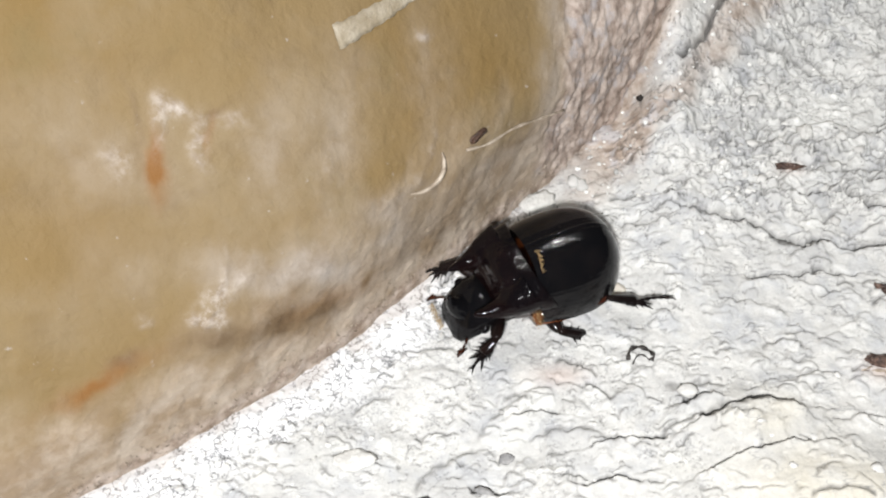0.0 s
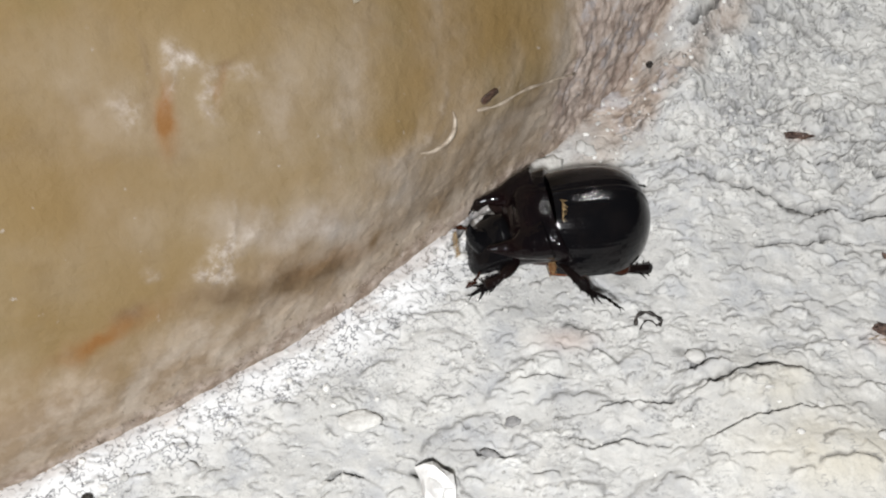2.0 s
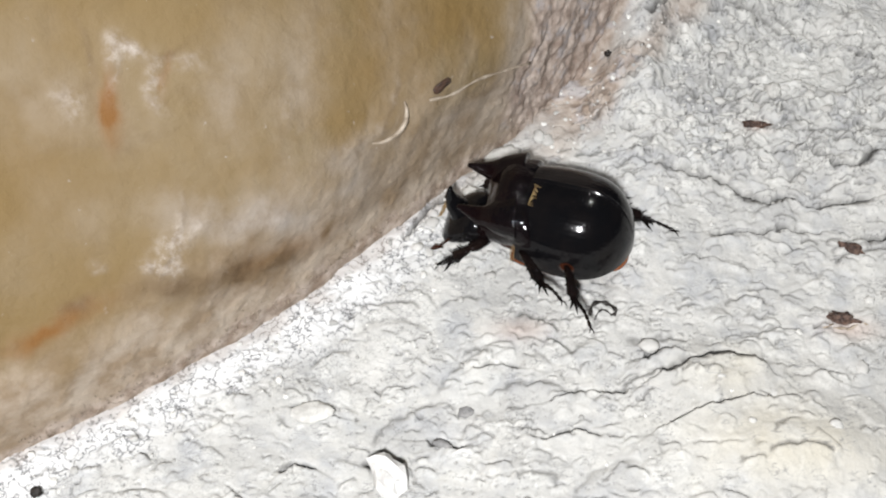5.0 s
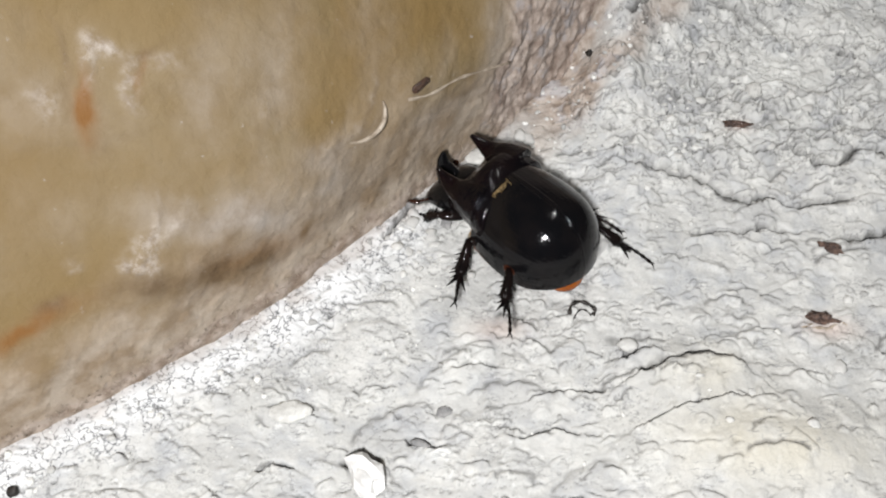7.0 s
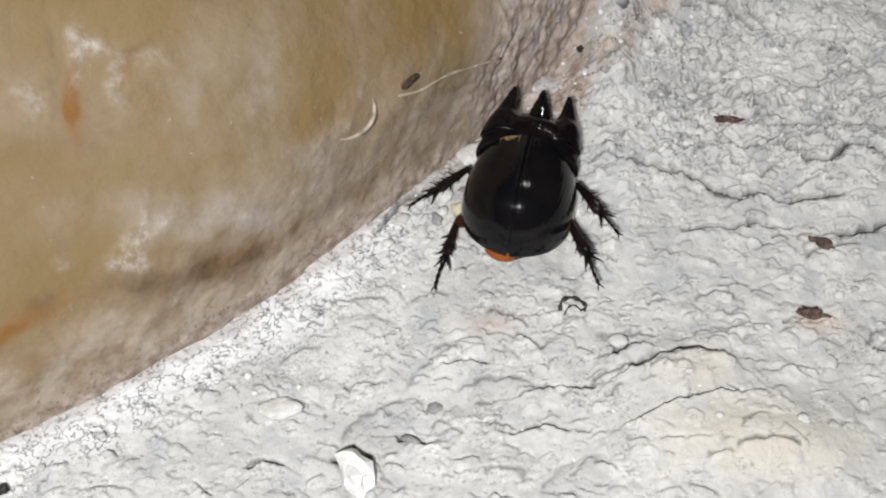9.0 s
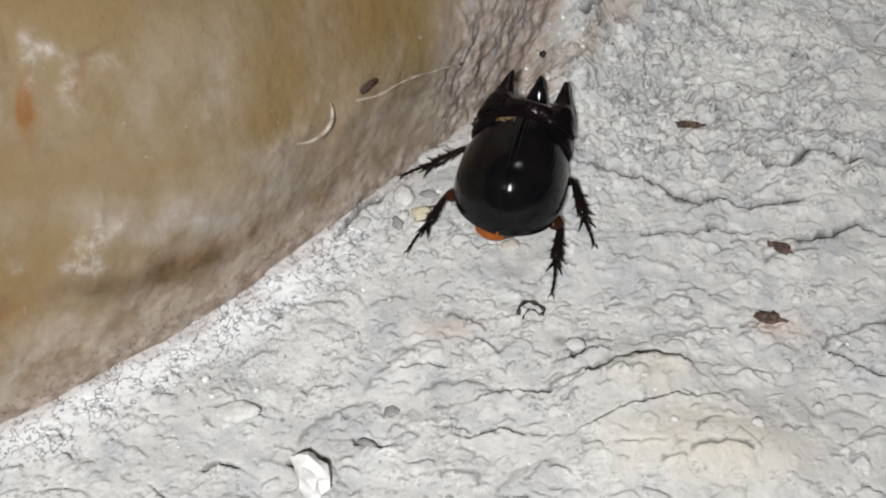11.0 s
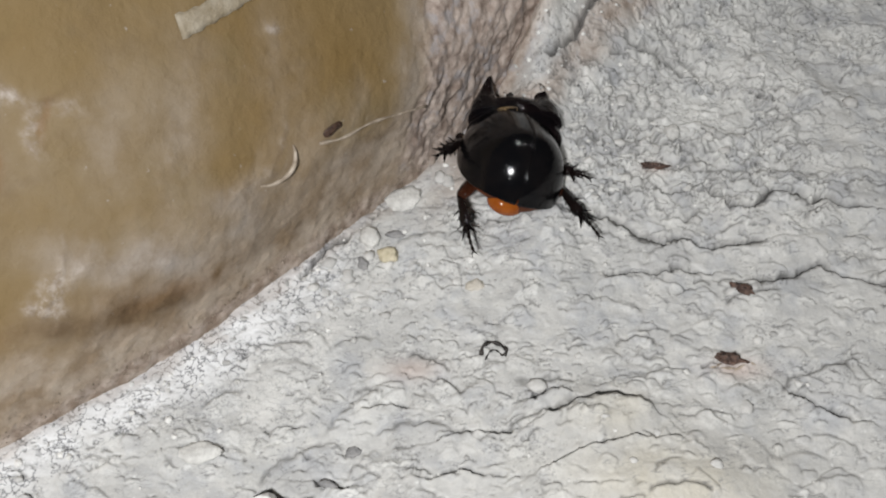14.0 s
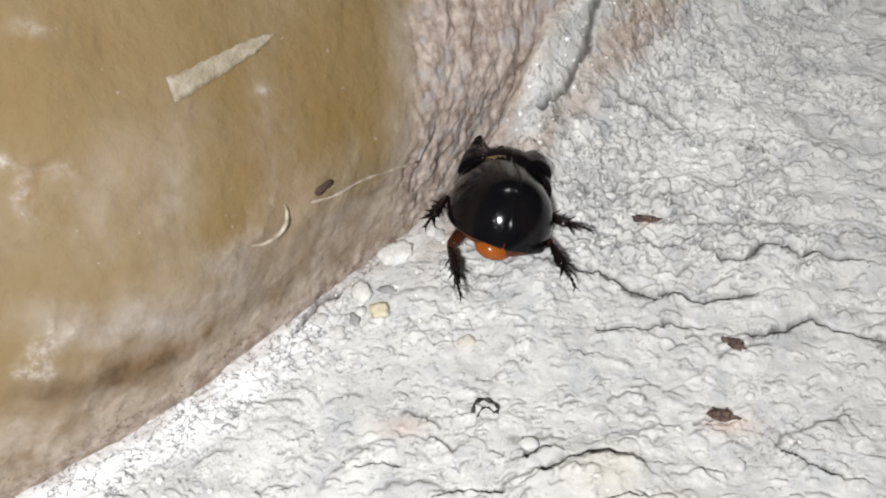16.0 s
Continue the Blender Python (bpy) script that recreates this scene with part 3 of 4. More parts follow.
    film = film + 0.3 * spot(sw, zw, 0.0310, 0.0370, 0.0090, 0.0060) + 0.35 * spot(sw, zw, 0.0570, 0.0300, 0.0110, 0.0040, 50) + 0.3 * spot(sw, zw, 0.0735, 0.0300, 0.0100, 0.0045, 55) + 0.9 * spot(sw, zw, 0.0965, 0.0250, 0.0120, 0.0022, 58) + 0.6 * spot(sw, zw, 0.0780, 0.0140, 0.0090, 0.0020, -8) + 0.2 * spot(sw, zw, 0.0240, 0.0260, 0.0060, 0.0040)
    film = film * (0.35 + 1.1 * runs)
    brown = 0.9 * spot(sw, zw, 0.0361, 0.0131, 0.0065, 0.0028, -20) + 0.7 * spot(sw, zw, 0.0290, 0.0163, 0.0034, 0.0018, -15) + 0.9 * spot(sw, zw, 0.0450, 0.0092, 0.0070, 0.0026, -18) + 1.0 * spot(sw, zw, 0.0533, 0.0099, 0.0022, 0.0010, 60) + 0.6 * spot(sw, zw, 0.0420, 0.0158, 0.0018, 0.0010, 55) + 0.7 * spot(sw, zw, 0.0650, 0.0085, 0.0090, 0.0020, -8)
    brown = brown + 1.0 * spot(sw, zw, 0.0190, 0.0176, 0.0020, 0.0010, 10) + 0.8 * spot(sw, zw, 0.0357, 0.0400, 0.0036, 0.0006, 60) + 0.7 * spot(sw, zw, 0.0445, 0.0378, 0.0022, 0.0005, 10) + 0.6 * spot(sw, zw, 0.0600, 0.0462, 0.0022, 0.0004, 55) + 0.5 * spot(sw, zw, 0.0560, 0.0480, 0.0016, 0.0004, 60) + 0.5 * spot(sw, zw, 0.0680, 0.0220, 0.0040, 0.0005, 50) + 0.5 * spot(sw, zw, 0.0860, 0.0140, 0.0070, 0.0008, -14)
    brown = brown * (0.4 + 1.1 * runs)
    rust = 1.4 * spot(sw, zw, 0.0353, 0.0350, 0.0030, 0.0010, 55) + 1.0 * spot(sw, zw, 0.0155, 0.0166, 0.0065, 0.0012, 4) + 0.5 * spot(sw, zw, 0.0435, 0.0362, 0.0022, 0.0005, 52) + 0.3 * spot(sw, zw, 0.0460, 0.0110, 0.0080, 0.0022, -15)
    rust = rust * (0.3 + 1.3 * fbm(s / 0.0025, z / 0.0025, 4, 181))
    dust = sst(0.024, 0.008, z - 0.05 * (s - 0.05) + 0.014 * (fbm(along / 0.012, across / 0.006, 4, 191) - 0.5))
    fringe = sst(0.0042, 0.0012, z + 0.004 * (fbm(s / 0.0028, z / 0.0028, 4, 201) - 0.5)) * (1 - rough)
    return n, dict(dust=dust * (1 - rough), pale=pale, film=film * (1 - rough), brown=brown * (1 - rough), rust=rust, fringe=fringe, earth=rough)


def wall_point(s, z, out=0.0):
    """A place on the wall's face, s metres along it and z up, out metres before it."""
    n = float(wall_fields(np.array([[s]], dtype=float), np.array([[z]], dtype=float))[0][0, 0]) - out
    return Vector(((s - n) / R2, (s + n) / R2, z))


def build_wall():
    zs = np.concatenate([np.arange(-0.006, 0.075, 0.0003), 0.075 + np.cumsum(0.0003 * 1.2 ** np.arange(1, 32))])
    s, z = np.meshgrid(spaced(-0.03, 0.185, 0.0003, 1.5), zs)
    n, masks = wall_fields(s, z)
    ob = grid_mesh("wall", np.stack([(s - n) / R2, (s + n) / R2, z], -1), STONE, **masks)
    tagged(ob, "ochre stained stone wall base with pale scuffs and brown stains", "wall", kind="structure")


def foot_whiskers():
    """Short pale roots and grass hairs along the wall's foot."""
    rng = np.random.default_rng(21)
    verts, faces = [], []
    for k in range(420):
        a = rng.uniform(0.004, 0.098)
        h = rng.uniform(0.0002, 0.0030) * (1 if rng.uniform() < 0.8 else 1.8)
        base = np.array(wall_point(a, h, 0.00002))
        lean = np.array([rng.normal(0, 0.5), rng.normal(0, 0.5), 1.0])
        out = np.array([1, -1, 0]) / R2 * rng.uniform(0.1, 0.7)
        tip = base + (lean + out) / np.linalg.norm(lean + out) * rng.uniform(0.0004, 0.0013)
        mid = (base + tip) / 2 + out * 0.0002
        r = rng.uniform(0.00004, 0.00010)
        side, deep = np.array([1, 1, 0]) / R2 * r, np.array([1, -1, 0]) / R2 * r
        first = len(verts)
        for p, f in ((base, 1.0), (mid, 0.8)):
            verts += [p + side * f, p + deep * f, p - side * f]
        verts.append(tip)
        for f in ((0, 1, 4, 3), (1, 2, 5, 4), (2, 0, 3, 5)):
            faces.append([first + v for v in f])
        faces += [[first + 3, first + 4, first + 6], [first + 4, first + 5, first + 6], [first + 5, first + 3, first + 6]]
    mesh = bpy.data.meshes.new("root_hairs")
    mesh.from_pydata([tuple(v) for v in verts], [], faces)
    mesh.materials.append(FIBRE)
    tagged(new("root_hairs", mesh), "short pale root hairs along the wall's foot", "roots", kind="stuff")


build_ground()
build_wall()
foot_whiskers()
grain_mesh()
bedded_pebbles()


# ---- small parts ----
def part(name, bm, material, parent=None, label="", smooth=True):
    bmesh.ops.recalc_face_normals(bm, faces=bm.faces)
    mesh = bpy.data.meshes.new(name)
    bm.to_mesh(mesh)
    bm.free()
    mesh.materials.append(material)
    for p in mesh.polygons:
        p.use_smooth = smooth
    ob = new(name, mesh)
    ob.parent = parent
    if label:
        tagged(ob, label)
    return ob


def loft(bm, rings, cap=True):
    """A skin over closed rings of points."""
    made = [[bm.verts.new(p) for p in ring] for ring in rings]
    for a, b in zip(made, made[1:]):
        for i in range(len(a)):
            bm.faces.new((a[i], a[(i + 1) % len(a)], b[(i + 1) % len(a)], b[i]))
    if cap:
        bm.faces.new(made[0][::-1])
        bm.faces.new(made[-1])
    return made


def tube(bm, points, radii, sides=8, flat=1.0):
    """A round or flattened tube along points."""
    points = [Vector(p) for p in points]
    rings, last = [], Vector((0.13, 0.2, 1)).normalized()
    for i, p in enumerate(points):
        way = (points[min(i + 1, len(points) - 1)] - points[max(i - 1, 0)]).normalized()
        a = (last - way * last.dot(way)).normalized()
        last, b = a, way.cross(a)
        rings.append([p + radii[i] * (math.cos(t) * a * flat + math.sin(t) * b) for t in (2 * math.pi * k / sides for k in range(sides))])
    loft(bm, rings)


def bent(points, steps):
    """Points along a smooth curve through the given ones."""
    pts = [Vector(p) for p in points]
    pts = [2 * pts[0] - pts[1]] + pts + [2 * pts[-1] - pts[-2]]
    out = []
    for i in range(1, len(pts) - 2):
        a, b, c, d = pts[i - 1:i + 3]
        for k in range(steps):
            t = k / steps
            out.append(0.5 * (2 * b + (c - a) * t + (2 * a - 5 * b + 4 * c - d) * t * t + (3 * b - a - 3 * c + d) * t ** 3))
    return out + [pts[-2]]


def blob(bm, centre, radii, rough=0.0, seed=0, level=3, turn=0.0):
    made = bmesh.ops.create_icosphere(bm, subdivisions=level, radius=1.0)
    m = Matrix.Rotation(turn, 3, "Z")
    for v in made["verts"]:
        k = 1 + rough * noise.noise(v.co * 1.7 + Vector((seed * 3.1, seed * 1.7, 0))) + rough * 0.5 * noise.noise(v.co * 4 + Vector((0, seed * 2.3, 5)))
        v.co = m @ Vector((v.co.x * radii[0] * k, v.co.y * radii[1] * k, v.co.z * radii[2] * k)) + Vector(centre)


# ---- the beetle: x ahead, y to its left, z up ----
RIB = 0.0006


def build_beetle():
    beetle = new("horned_beetle")
    tagged(beetle, "glossy black three-horned rhinoceros beetle with orange abdomen tip", "beetle")

    def width(u):
        return 0.0085 * ((0.90 + 0.10 * math.sin(math.pi / 2 * u / 0.38)) if u < 0.38 else max(1 - ((u - 0.38) / 0.62) ** 2.5, 0.0) ** 0.56)

    def crest(u):
        return 0.0046 + 0.0088 * max(1 - (abs(u - 0.50) / (0.50 if u > 0.50 else 1.25)) ** 2.5, 0) ** 0.56

    # each wing case has fine lengthwise ribs and a raised bead along the seam
    for sign in (1, -1):
        bm = bmesh.new()
        nu, nv = 48, 144
        rows_ = []
        for i in range(nu + 1):
            u = math.sin(math.pi / 2 * i / nu)
            w, top, edge = max(width(u), 0.0002), max(crest(u), 0.0047 - 0.0006 * u), 0.0046 - 0.0006 * u
            row = []
            for j in range(nv + 1):
                f = j / nv
                a = math.radians(96) * f
                rib = 1 + RIB * math.cos(2 * math.pi * 18 * f) * (1 - 0.8 * max(f - 0.7, 0) / 0.3)
                bead = 0.00010 * math.exp(-((f - 0.02) / 0.010) ** 2) - 0.00020 * math.exp(-(f / 0.006) ** 2)
                row.append(bm.verts.new((0.0004 - 0.0158 * u, sign * (w * rib * math.sin(a) ** 0.92), edge + (top - edge) * rib * max(math.cos(a), -0.1) + bead)))
            row.append(bm.verts.new((0.0004 - 0.0157 * u, sign * w * 0.95, edge - 0.0005)))
            rows_.append(row)
        for a, b in zip(rows_, rows_[1:]):
            for j in range(len(a) - 1):
                bm.faces.new((a[j], a[j + 1], b[j + 1], b[j]))
        ob = part("wing_case", bm, BLACK, beetle)
        solid = ob.modifiers.new("thickness", "SOLIDIFY")
        solid.thickness, solid.offset = 0.00025, -1
        solid.use_rim = False

    def ring(x, w, low, high, sides=24, power=0.9):
        mid, half = (low + high) / 2, (high - low) / 2
        return [(x, w * math.copysign(abs(math.sin(t)) ** power, math.sin(t)), mid + half * math.copysign(abs(math.cos(t)) ** power, math.cos(t))) for t in (2 * math.pi * k / sides for k in range(sides))]

    bm = bmesh.new()
    loft(bm, [ring(0.001 - 0.0158 * u, max(width(u), 0.002) * 0.975, 0.0010 + 0.0010 * u * u, max(min(crest(u) * 0.8, 0.0056), 0.0036)) for u in (0, 0.1, 0.25, 0.4, 0.55, 0.7, 0.82, 0.92, 0.99)])
    part("abdomen", bm, FLANK, beetle, "orange-brown underside")
    bm = bmesh.new()
    blob(bm, (-0.0128, 0.0009, 0.0024), (0.0024, 0.0030, 0.0019))
    part("abdomen_tip", bm, ORANGE, beetle, "shiny orange abdomen tip")
    bm = bmesh.new()
    loft(bm, [ring(x, w, lo, hi) for x, w, lo, hi in ((-0.003, 0.005, 0.0012, 0.007), (0.0, 0.0064, 0.0012, 0.0078), (0.003, 0.0054, 0.0014, 0.0056), (0.0055, 0.0038, 0.0018, 0.0040))])
    part("thorax", bm, FEMUR, beetle, "chestnut brown hairy chest")

    # the neck shield: a broad mound that narrows ahead into two horns, hollowed between them and on its sides
    bm = bmesh.new()
    rings = []
    for i in range(37):
        u = i / 36
        x0 = -0.0004 + 0.0096 * u
        w = 0.0080 + 0.0002 * math.sin(math.pi * min(u / 0.4, 1)) - 0.0040 * u ** 1.15
        top = 0.0122 + 0.0011 * math.sin(math.pi / 2 * min(u / 0.35, 1)) - 0.0010 * float(sst(0.40, 0.7, u)) - 0.0038 * float(sst(0.70, 1.0, u))
        pts = []
        for x, y, z in ring(x0, w * (0.97 if i == 0 else 1), 0.0026, top, 64, 0.92):
            if z > 0.006:
                z -= 0.0022 * math.exp(-(abs(y) / 0.0034) ** 2.6) * float(sst(0.45, 0.80, u)) * (1 - 0.4 * float(sst(0.85, 1, u)))
            side = math.exp(-((x - 0.0050) / 0.0020) ** 2 - ((z - 0.0090) / 0.0018) ** 2)
            y -= math.copysign(0.0006 * side, y) * (abs(y) > 0.003)
            pts.append((x, y, z))
        rings.append(pts)
    loft(bm, rings)
    for sign in (1, -1):
        spine = bent([(0.0018, sign * 0.0044, 0.0098), (0.0045, sign * 0.0046, 0.0103), (0.0070, sign * 0.0046, 0.0107), (0.0102, sign * 0.0042, 0.0125)], 4)
        tube(bm, spine, [0.0031 * (1 - (k / 12) ** 1.2) + 0.0003 for k in range(13)], 20, 0.9)
    shield = part("neck_shield", bm, MAROON, beetle, "dark red-brown glossy neck shield with two raised horns")
    remesh = shield.modifiers.new("union", "REMESH")
    remesh.mode, remesh.voxel_size, remesh.use_smooth_shade = "VOXEL", 0.00014, True
    soften = shield.modifiers.new("soften", "SMOOTH")
    soften.factor, soften.iterations = 0.5, 8

    bm = bmesh.new()
    loft(bm, [ring(x, w, lo, hi, 18) for x, w, lo, hi in ((0.0068, 0.0042, 0.0022, 0.0074), (0.0092, 0.0045, 0.0018, 0.0074), (0.0110, 0.0044, 0.0015, 0.0066), (0.0126, 0.0041, 0.0014, 0.0052), (0.0138, 0.0034, 0.0014, 0.0038), (0.0144, 0.0022, 0.0015, 0.0026))])
    skull = part("head", bm, BLACK, beetle)
    front = ((shield, 1.0), (skull, 0.5))
    bm = bmesh.new()
    tube(bm, bent([(0.0106, 0, 0.0044), (0.0121, 0, 0.0070), (0.0126, 0, 0.0088), (0.0124, 0, 0.0106)], 4), [0.0026, 0.0024, 0.0021, 0.0018, 0.0016, 0.0014, 0.0012, 0.001, 0.0009, 0.0008, 0.0006, 0.0005, 0.0003], 12, 0.8)
    part("head_horn", bm, BLACK, skull)
    for sign in (1, -1):
        bm = bmesh.new()
        blob(bm, (0.0098, sign * 0.0045, 0.0046), (0.0008, 0.0006, 0.0007), level=2)
        part("eye", bm, BLACK, skull)
        bm = bmesh.new()
        tube(bm, bent([(0.0122, sign * 0.0026, 0.0034), (0.0130, sign * 0.0042, 0.0034), (0.0140, sign * 0.0048, 0.0030)], 3), [0.0002] * 7, 6)
        for k in range(3):
            blob(bm, (0.0143 + 0.0002 * k, sign * (0.0050 + 0.0002 * k), 0.0029), (0.0009, 0.00018, 0.0004), level=1, turn=0.25 * (k - 1))
        part("antenna", bm, FEMUR, skull, "chestnut antenna with a leaf-like club")
    # hair fringes under the shield and the scutellum
    for name, places in (("saddle_hair", [(-0.0003 - 0.0003 * (k * 0.618 % 1), 0.0014 + 0.0030 * (k * 0.381 % 1), 0.0136 - 0.0091 * (1 - math.cos(math.asin(((0.0014 + 0.0030 * (k * 0.381 % 1)) / 0.0076) ** 1.087)))) for k in range(24)]), ("chest_hair", [(0.0006 + 0.0002 * (k % 4), (0.0074 - 0.00008 * (k // 2)) * (1 if k % 2 else -1), 0.0030 + 0.0005 * (k % 7)) for k in range(60)]), ("mouth_hair", [(0.0136 + 0.0001 * (k % 3), -0.0022 + 0.0001 * k, 0.0026) for k in range(44)])):
        bm = bmesh.new()
        for k, p in enumerate(places):
            p = Vector(p)
            way = Vector((-0.0005 - 0.0004 * math.sin(k * 3.1), 0.0006 * math.sin(k * 2.4), 0.00015 * math.sin(k * 1.7))) if name[0] == "s" else Vector((-0.0005, 0.0009 * (1 if p.y > 0 else -1), -0.0004 * (k % 3))) if name[0] == "c" else Vector((0.0007, 0.0004 * math.sin(k * 1.9), -0.0006))
            tube(bm, [p, p + way * 0.5, p + way + Vector((0, 0, -0.0001))], [0.00005, 0.00004, 0.00002], 4)
        part(name, bm, HAIR, beetle, "golden bristles")

    legs = []
    plans = [
        ("front_leg", (0.0055, 0.0040, 0.0026), (0.0078, 0.0072, 0.0030), (0.0100, 0.0078, 0.0012), (0.0122, 0.0088, 0.0002), 0.0012),
        ("middle_leg", (-0.0010, 0.0050, 0.0026), (-0.0010, 0.0092, 0.0036), (-0.0052, 0.0122, 0.0012), (-0.0094, 0.0150, 0.0002), 0.0010),
        ("hind_leg", (-0.0066, 0.0046, 0.0028), (-0.0098, 0.0088, 0.0034), (-0.0142, 0.0100, 0.0014), (-0.0196, 0.0110, 0.0002), 0.0011),
    ]
    for name, hip, knee, ankle, tip, thick in plans:
        for sign in (1, -1):
            hip_, knee_, ankle_, tip_ = (Vector((p[0], sign * p[1], p[2])) - Vector((hip[0], sign * hip[1], hip[2])) for p in (hip, knee, ankle, tip))
            bm = bmesh.new()
            tube(bm, bent([hip_ - knee_ * 0.25, knee_ * 0.35, knee_ * 0.75, knee_], 3), [r * (1.25 if name == "hind_leg" else 0.8) for r in (0.0008, 0.0010, 0.0012, 0.0013, 0.0013, 0.0013, 0.0012, 0.0011, 0.0009, 0.0006)], 10, 0.7)
            leg = part(name, bm, FEMUR if name == "hind_leg" else LEGS, beetle, "chestnut thigh with black toothed shin" if name == "hind_leg" else "black toothed leg")
            leg.location = (hip[0], sign * hip[1], hip[2])
            bm = bmesh.new()
            way = ankle_ - knee_
            side = way.cross(Vector((0, 0, 1))).normalized() * sign
            tube(bm, [knee_ - way * 0.05, knee_ + way * 0.25, knee_ + way * 0.55, knee_ + way * 0.85, ankle_], [0.0005, 0.0007, 0.0008, thick, 0.0007], 10, 0.7)
            part("shin", bm, LEGS, leg, "black shin with teeth and spurs")
            for k in range(9):
                at = knee_ + way * (0.25 + 0.085 * k)
                out = (side * (1 if k % 3 else -0.8) + way.normalized() * 0.8 + Vector((0, 0, 0.3 * math.sin(k * 2.1)))).normalized()
                bm = bmesh.new()
                tube(bm, [at, at + out * 0.0009, at + out * (0.0017 + 0.0004 * (k % 2))], [0.00032, 0.00018, 0.00003], 5)
                part("tooth", bm, LEGS, leg)
            for k in (-1, 0, 1):
                out = (side * k * 0.7 + way.normalized() + Vector((0, 0, -0.1))).normalized()
                bm = bmesh.new()
                tube(bm, [ankle_ - way * 0.05, ankle_ + out * 0.0012, ankle_ + out * 0.0026], [0.0004, 0.00025, 0.00004], 6)
                part("spur", bm, LEGS, leg)
            bm = bmesh.new()
            way = tip_ - ankle_
            beads = [ankle_ + way * (0.95 * k / 15) + Vector((0, 0, 0.0003 * math.sin(math.pi * k / 15))) for k in range(16)]
            tube(bm, beads, [(0.00016, 0.00026, 0.00030)[k % 3] for k in range(16)], 6)
            part("foot", bm, LEGS, leg, "thin jointed black foot")
            for k in (-1, 1):
                base = ankle_ + way * 0.94
                out = (way.normalized() + k * 0.6 * side).normalized()
                bm = bmesh.new()
                tube(bm, [base, base + out * 0.0006, base + out * 0.001 - Vector((0, 0, 0.0003))], [0.00014, 0.0001, 0.00003], 5)
                part("claw", bm, LEGS, leg)
            legs.append((leg, name, sign))
    return beetle, legs, front


BEETLE, BEETLE_LEGS, BEETLE_FRONT = build_beetle()


# ---- loose bits on the ground ----
def pebble(name, x, y, radii, material, label, category, seed, turn=0.0, sink=0.35, group=""):
    bm = bmesh.new()
    blob(bm, (0, 0, radii[2] * (1 - 2 * sink)), radii, 0.9 if category == "wood" else 0.6 if category == "stone" else 0.35, seed, 2 if category == "stone" else 3, turn)
    ob = part(name, bm, material, None, smooth=category != "stone")
    ob.location = (x, y, ground_height(x, y))
    return tagged(ob, label, category, group)


pebble("stone_chip", -0.0016, 0.0538, (0.0022, 0.0032, 0.0021), CHIP, "white angular stone chip on the mortar", "stone", 3, 0.45, 0.2)
fragment = pebble("wood_fragment", 0.0643, 0.0778, (0.0024, 0.0009, 0.0009), DEBRIS, "dark rotten wood fragment on the mortar", "wood", 8, -0.15, 0.3)
for k, (dx, dy, turn) in enumerate(((-0.0022, -0.0012, 0.35), (-0.0002, -0.0015, -0.1), (0.0016, -0.0013, 0.5), (0.0030, -0.0004, -0.6), (-0.0034, 0.0002, 0.9))):
    sliver = bmesh.new()
    way = Vector((math.cos(turn), math.sin(turn), 0.1)) * 0.0011
    at = Vector((dx, dy, 0.0002))
    tube(sliver, [at - way, at, at + way], [0.0001, 0.00024, 0.00008], 6)
    part("sliver", sliver, FIBRE, fragment, "thin tan wood sliver")
pebble("wood_fragment", 0.0683, 0.0898, (0.0016, 0.0007, 0.0006), DEBRIS, "small brown wood crumb on the mortar", "wood", 9, -0.5)
pebble("wood_fragment", 0.0570, 0.1134, (0.0020, 0.0006, 0.0006), DEBRIS, "thin brown wood sliver on the mortar", "wood", 10, -0.1)
pebble("yellow_pebble", 0.0132, 0.0953, (0.0016, 0.0013, 0.0009), PALE_PEBBLE, "pale yellow pebble at the wall's foot", "pebble", 12)
pebble("grey_pebble", 0.0093, 0.0939, (0.0008, 0.0012, 0.0006), GREY_PEBBLE, "dark grey pebble at the wall's foot", "pebble", 13, 0.4)
pebble("grey_pebble", 0.0142, 0.0996, (0.0014, 0.0007, 0.0005), GREY_PEBBLE, "flat grey pebble at the wall's foot", "pebble", 14)
pebble("light_pebble", 0.0102, 0.0990, (0.0016, 0.0021, 0.0010), LIGHT_PEBBLE, "rounded light grey pebble at the wall's foot", "pebble", 15, 0.3)
pebble("light_pebble", 0.0155, 0.1069, (0.0030, 0.0021, 0.0008), LIGHT_PEBBLE, "flat light grey stone flake at the wall's foot", "pebble", 16, 0.5)
pebble("light_pebble", -0.0127, 0.0630, (0.0032, 0.0015, 0.0006), LIGHT_PEBBLE, "flat pale flake on the mortar", "pebble", 17, 0.1)
pebble("light_pebble", 0.0605, 0.1195, (0.0015, 0.0015, 0.0011), LIGHT_PEBBLE, "rounded pale pebble on the mortar", "pebble", 18)
pebble("dark_pellet", 0.0332, 0.1250, (0.0006, 0.0006, 0.0005), TWIG, "small dark round pellet on the mortar", "pellet", 21, 0.0, 0.25)
pebble("dark_pellet", -0.0474, 0.0502, (0.0008, 0.0007, 0.0007), TWIG, "small black pellet on the mortar by the wall", "pellet", 22, 0.0, 0.25)
pebble("yellow_pebble", 0.0268, 0.0903, (0.0015, 0.0011, 0.0007), TAN_FLAKE, "flat pale tan flake on the mortar", "pebble", 23, 0.2)
pebble("grey_pebble", 0.0090, 0.0634, (0.0012, 0.0008, 0.0005), GREY_PEBBLE, "small grey crumb on the mortar", "pebble", 24, 0.2, 0.45)
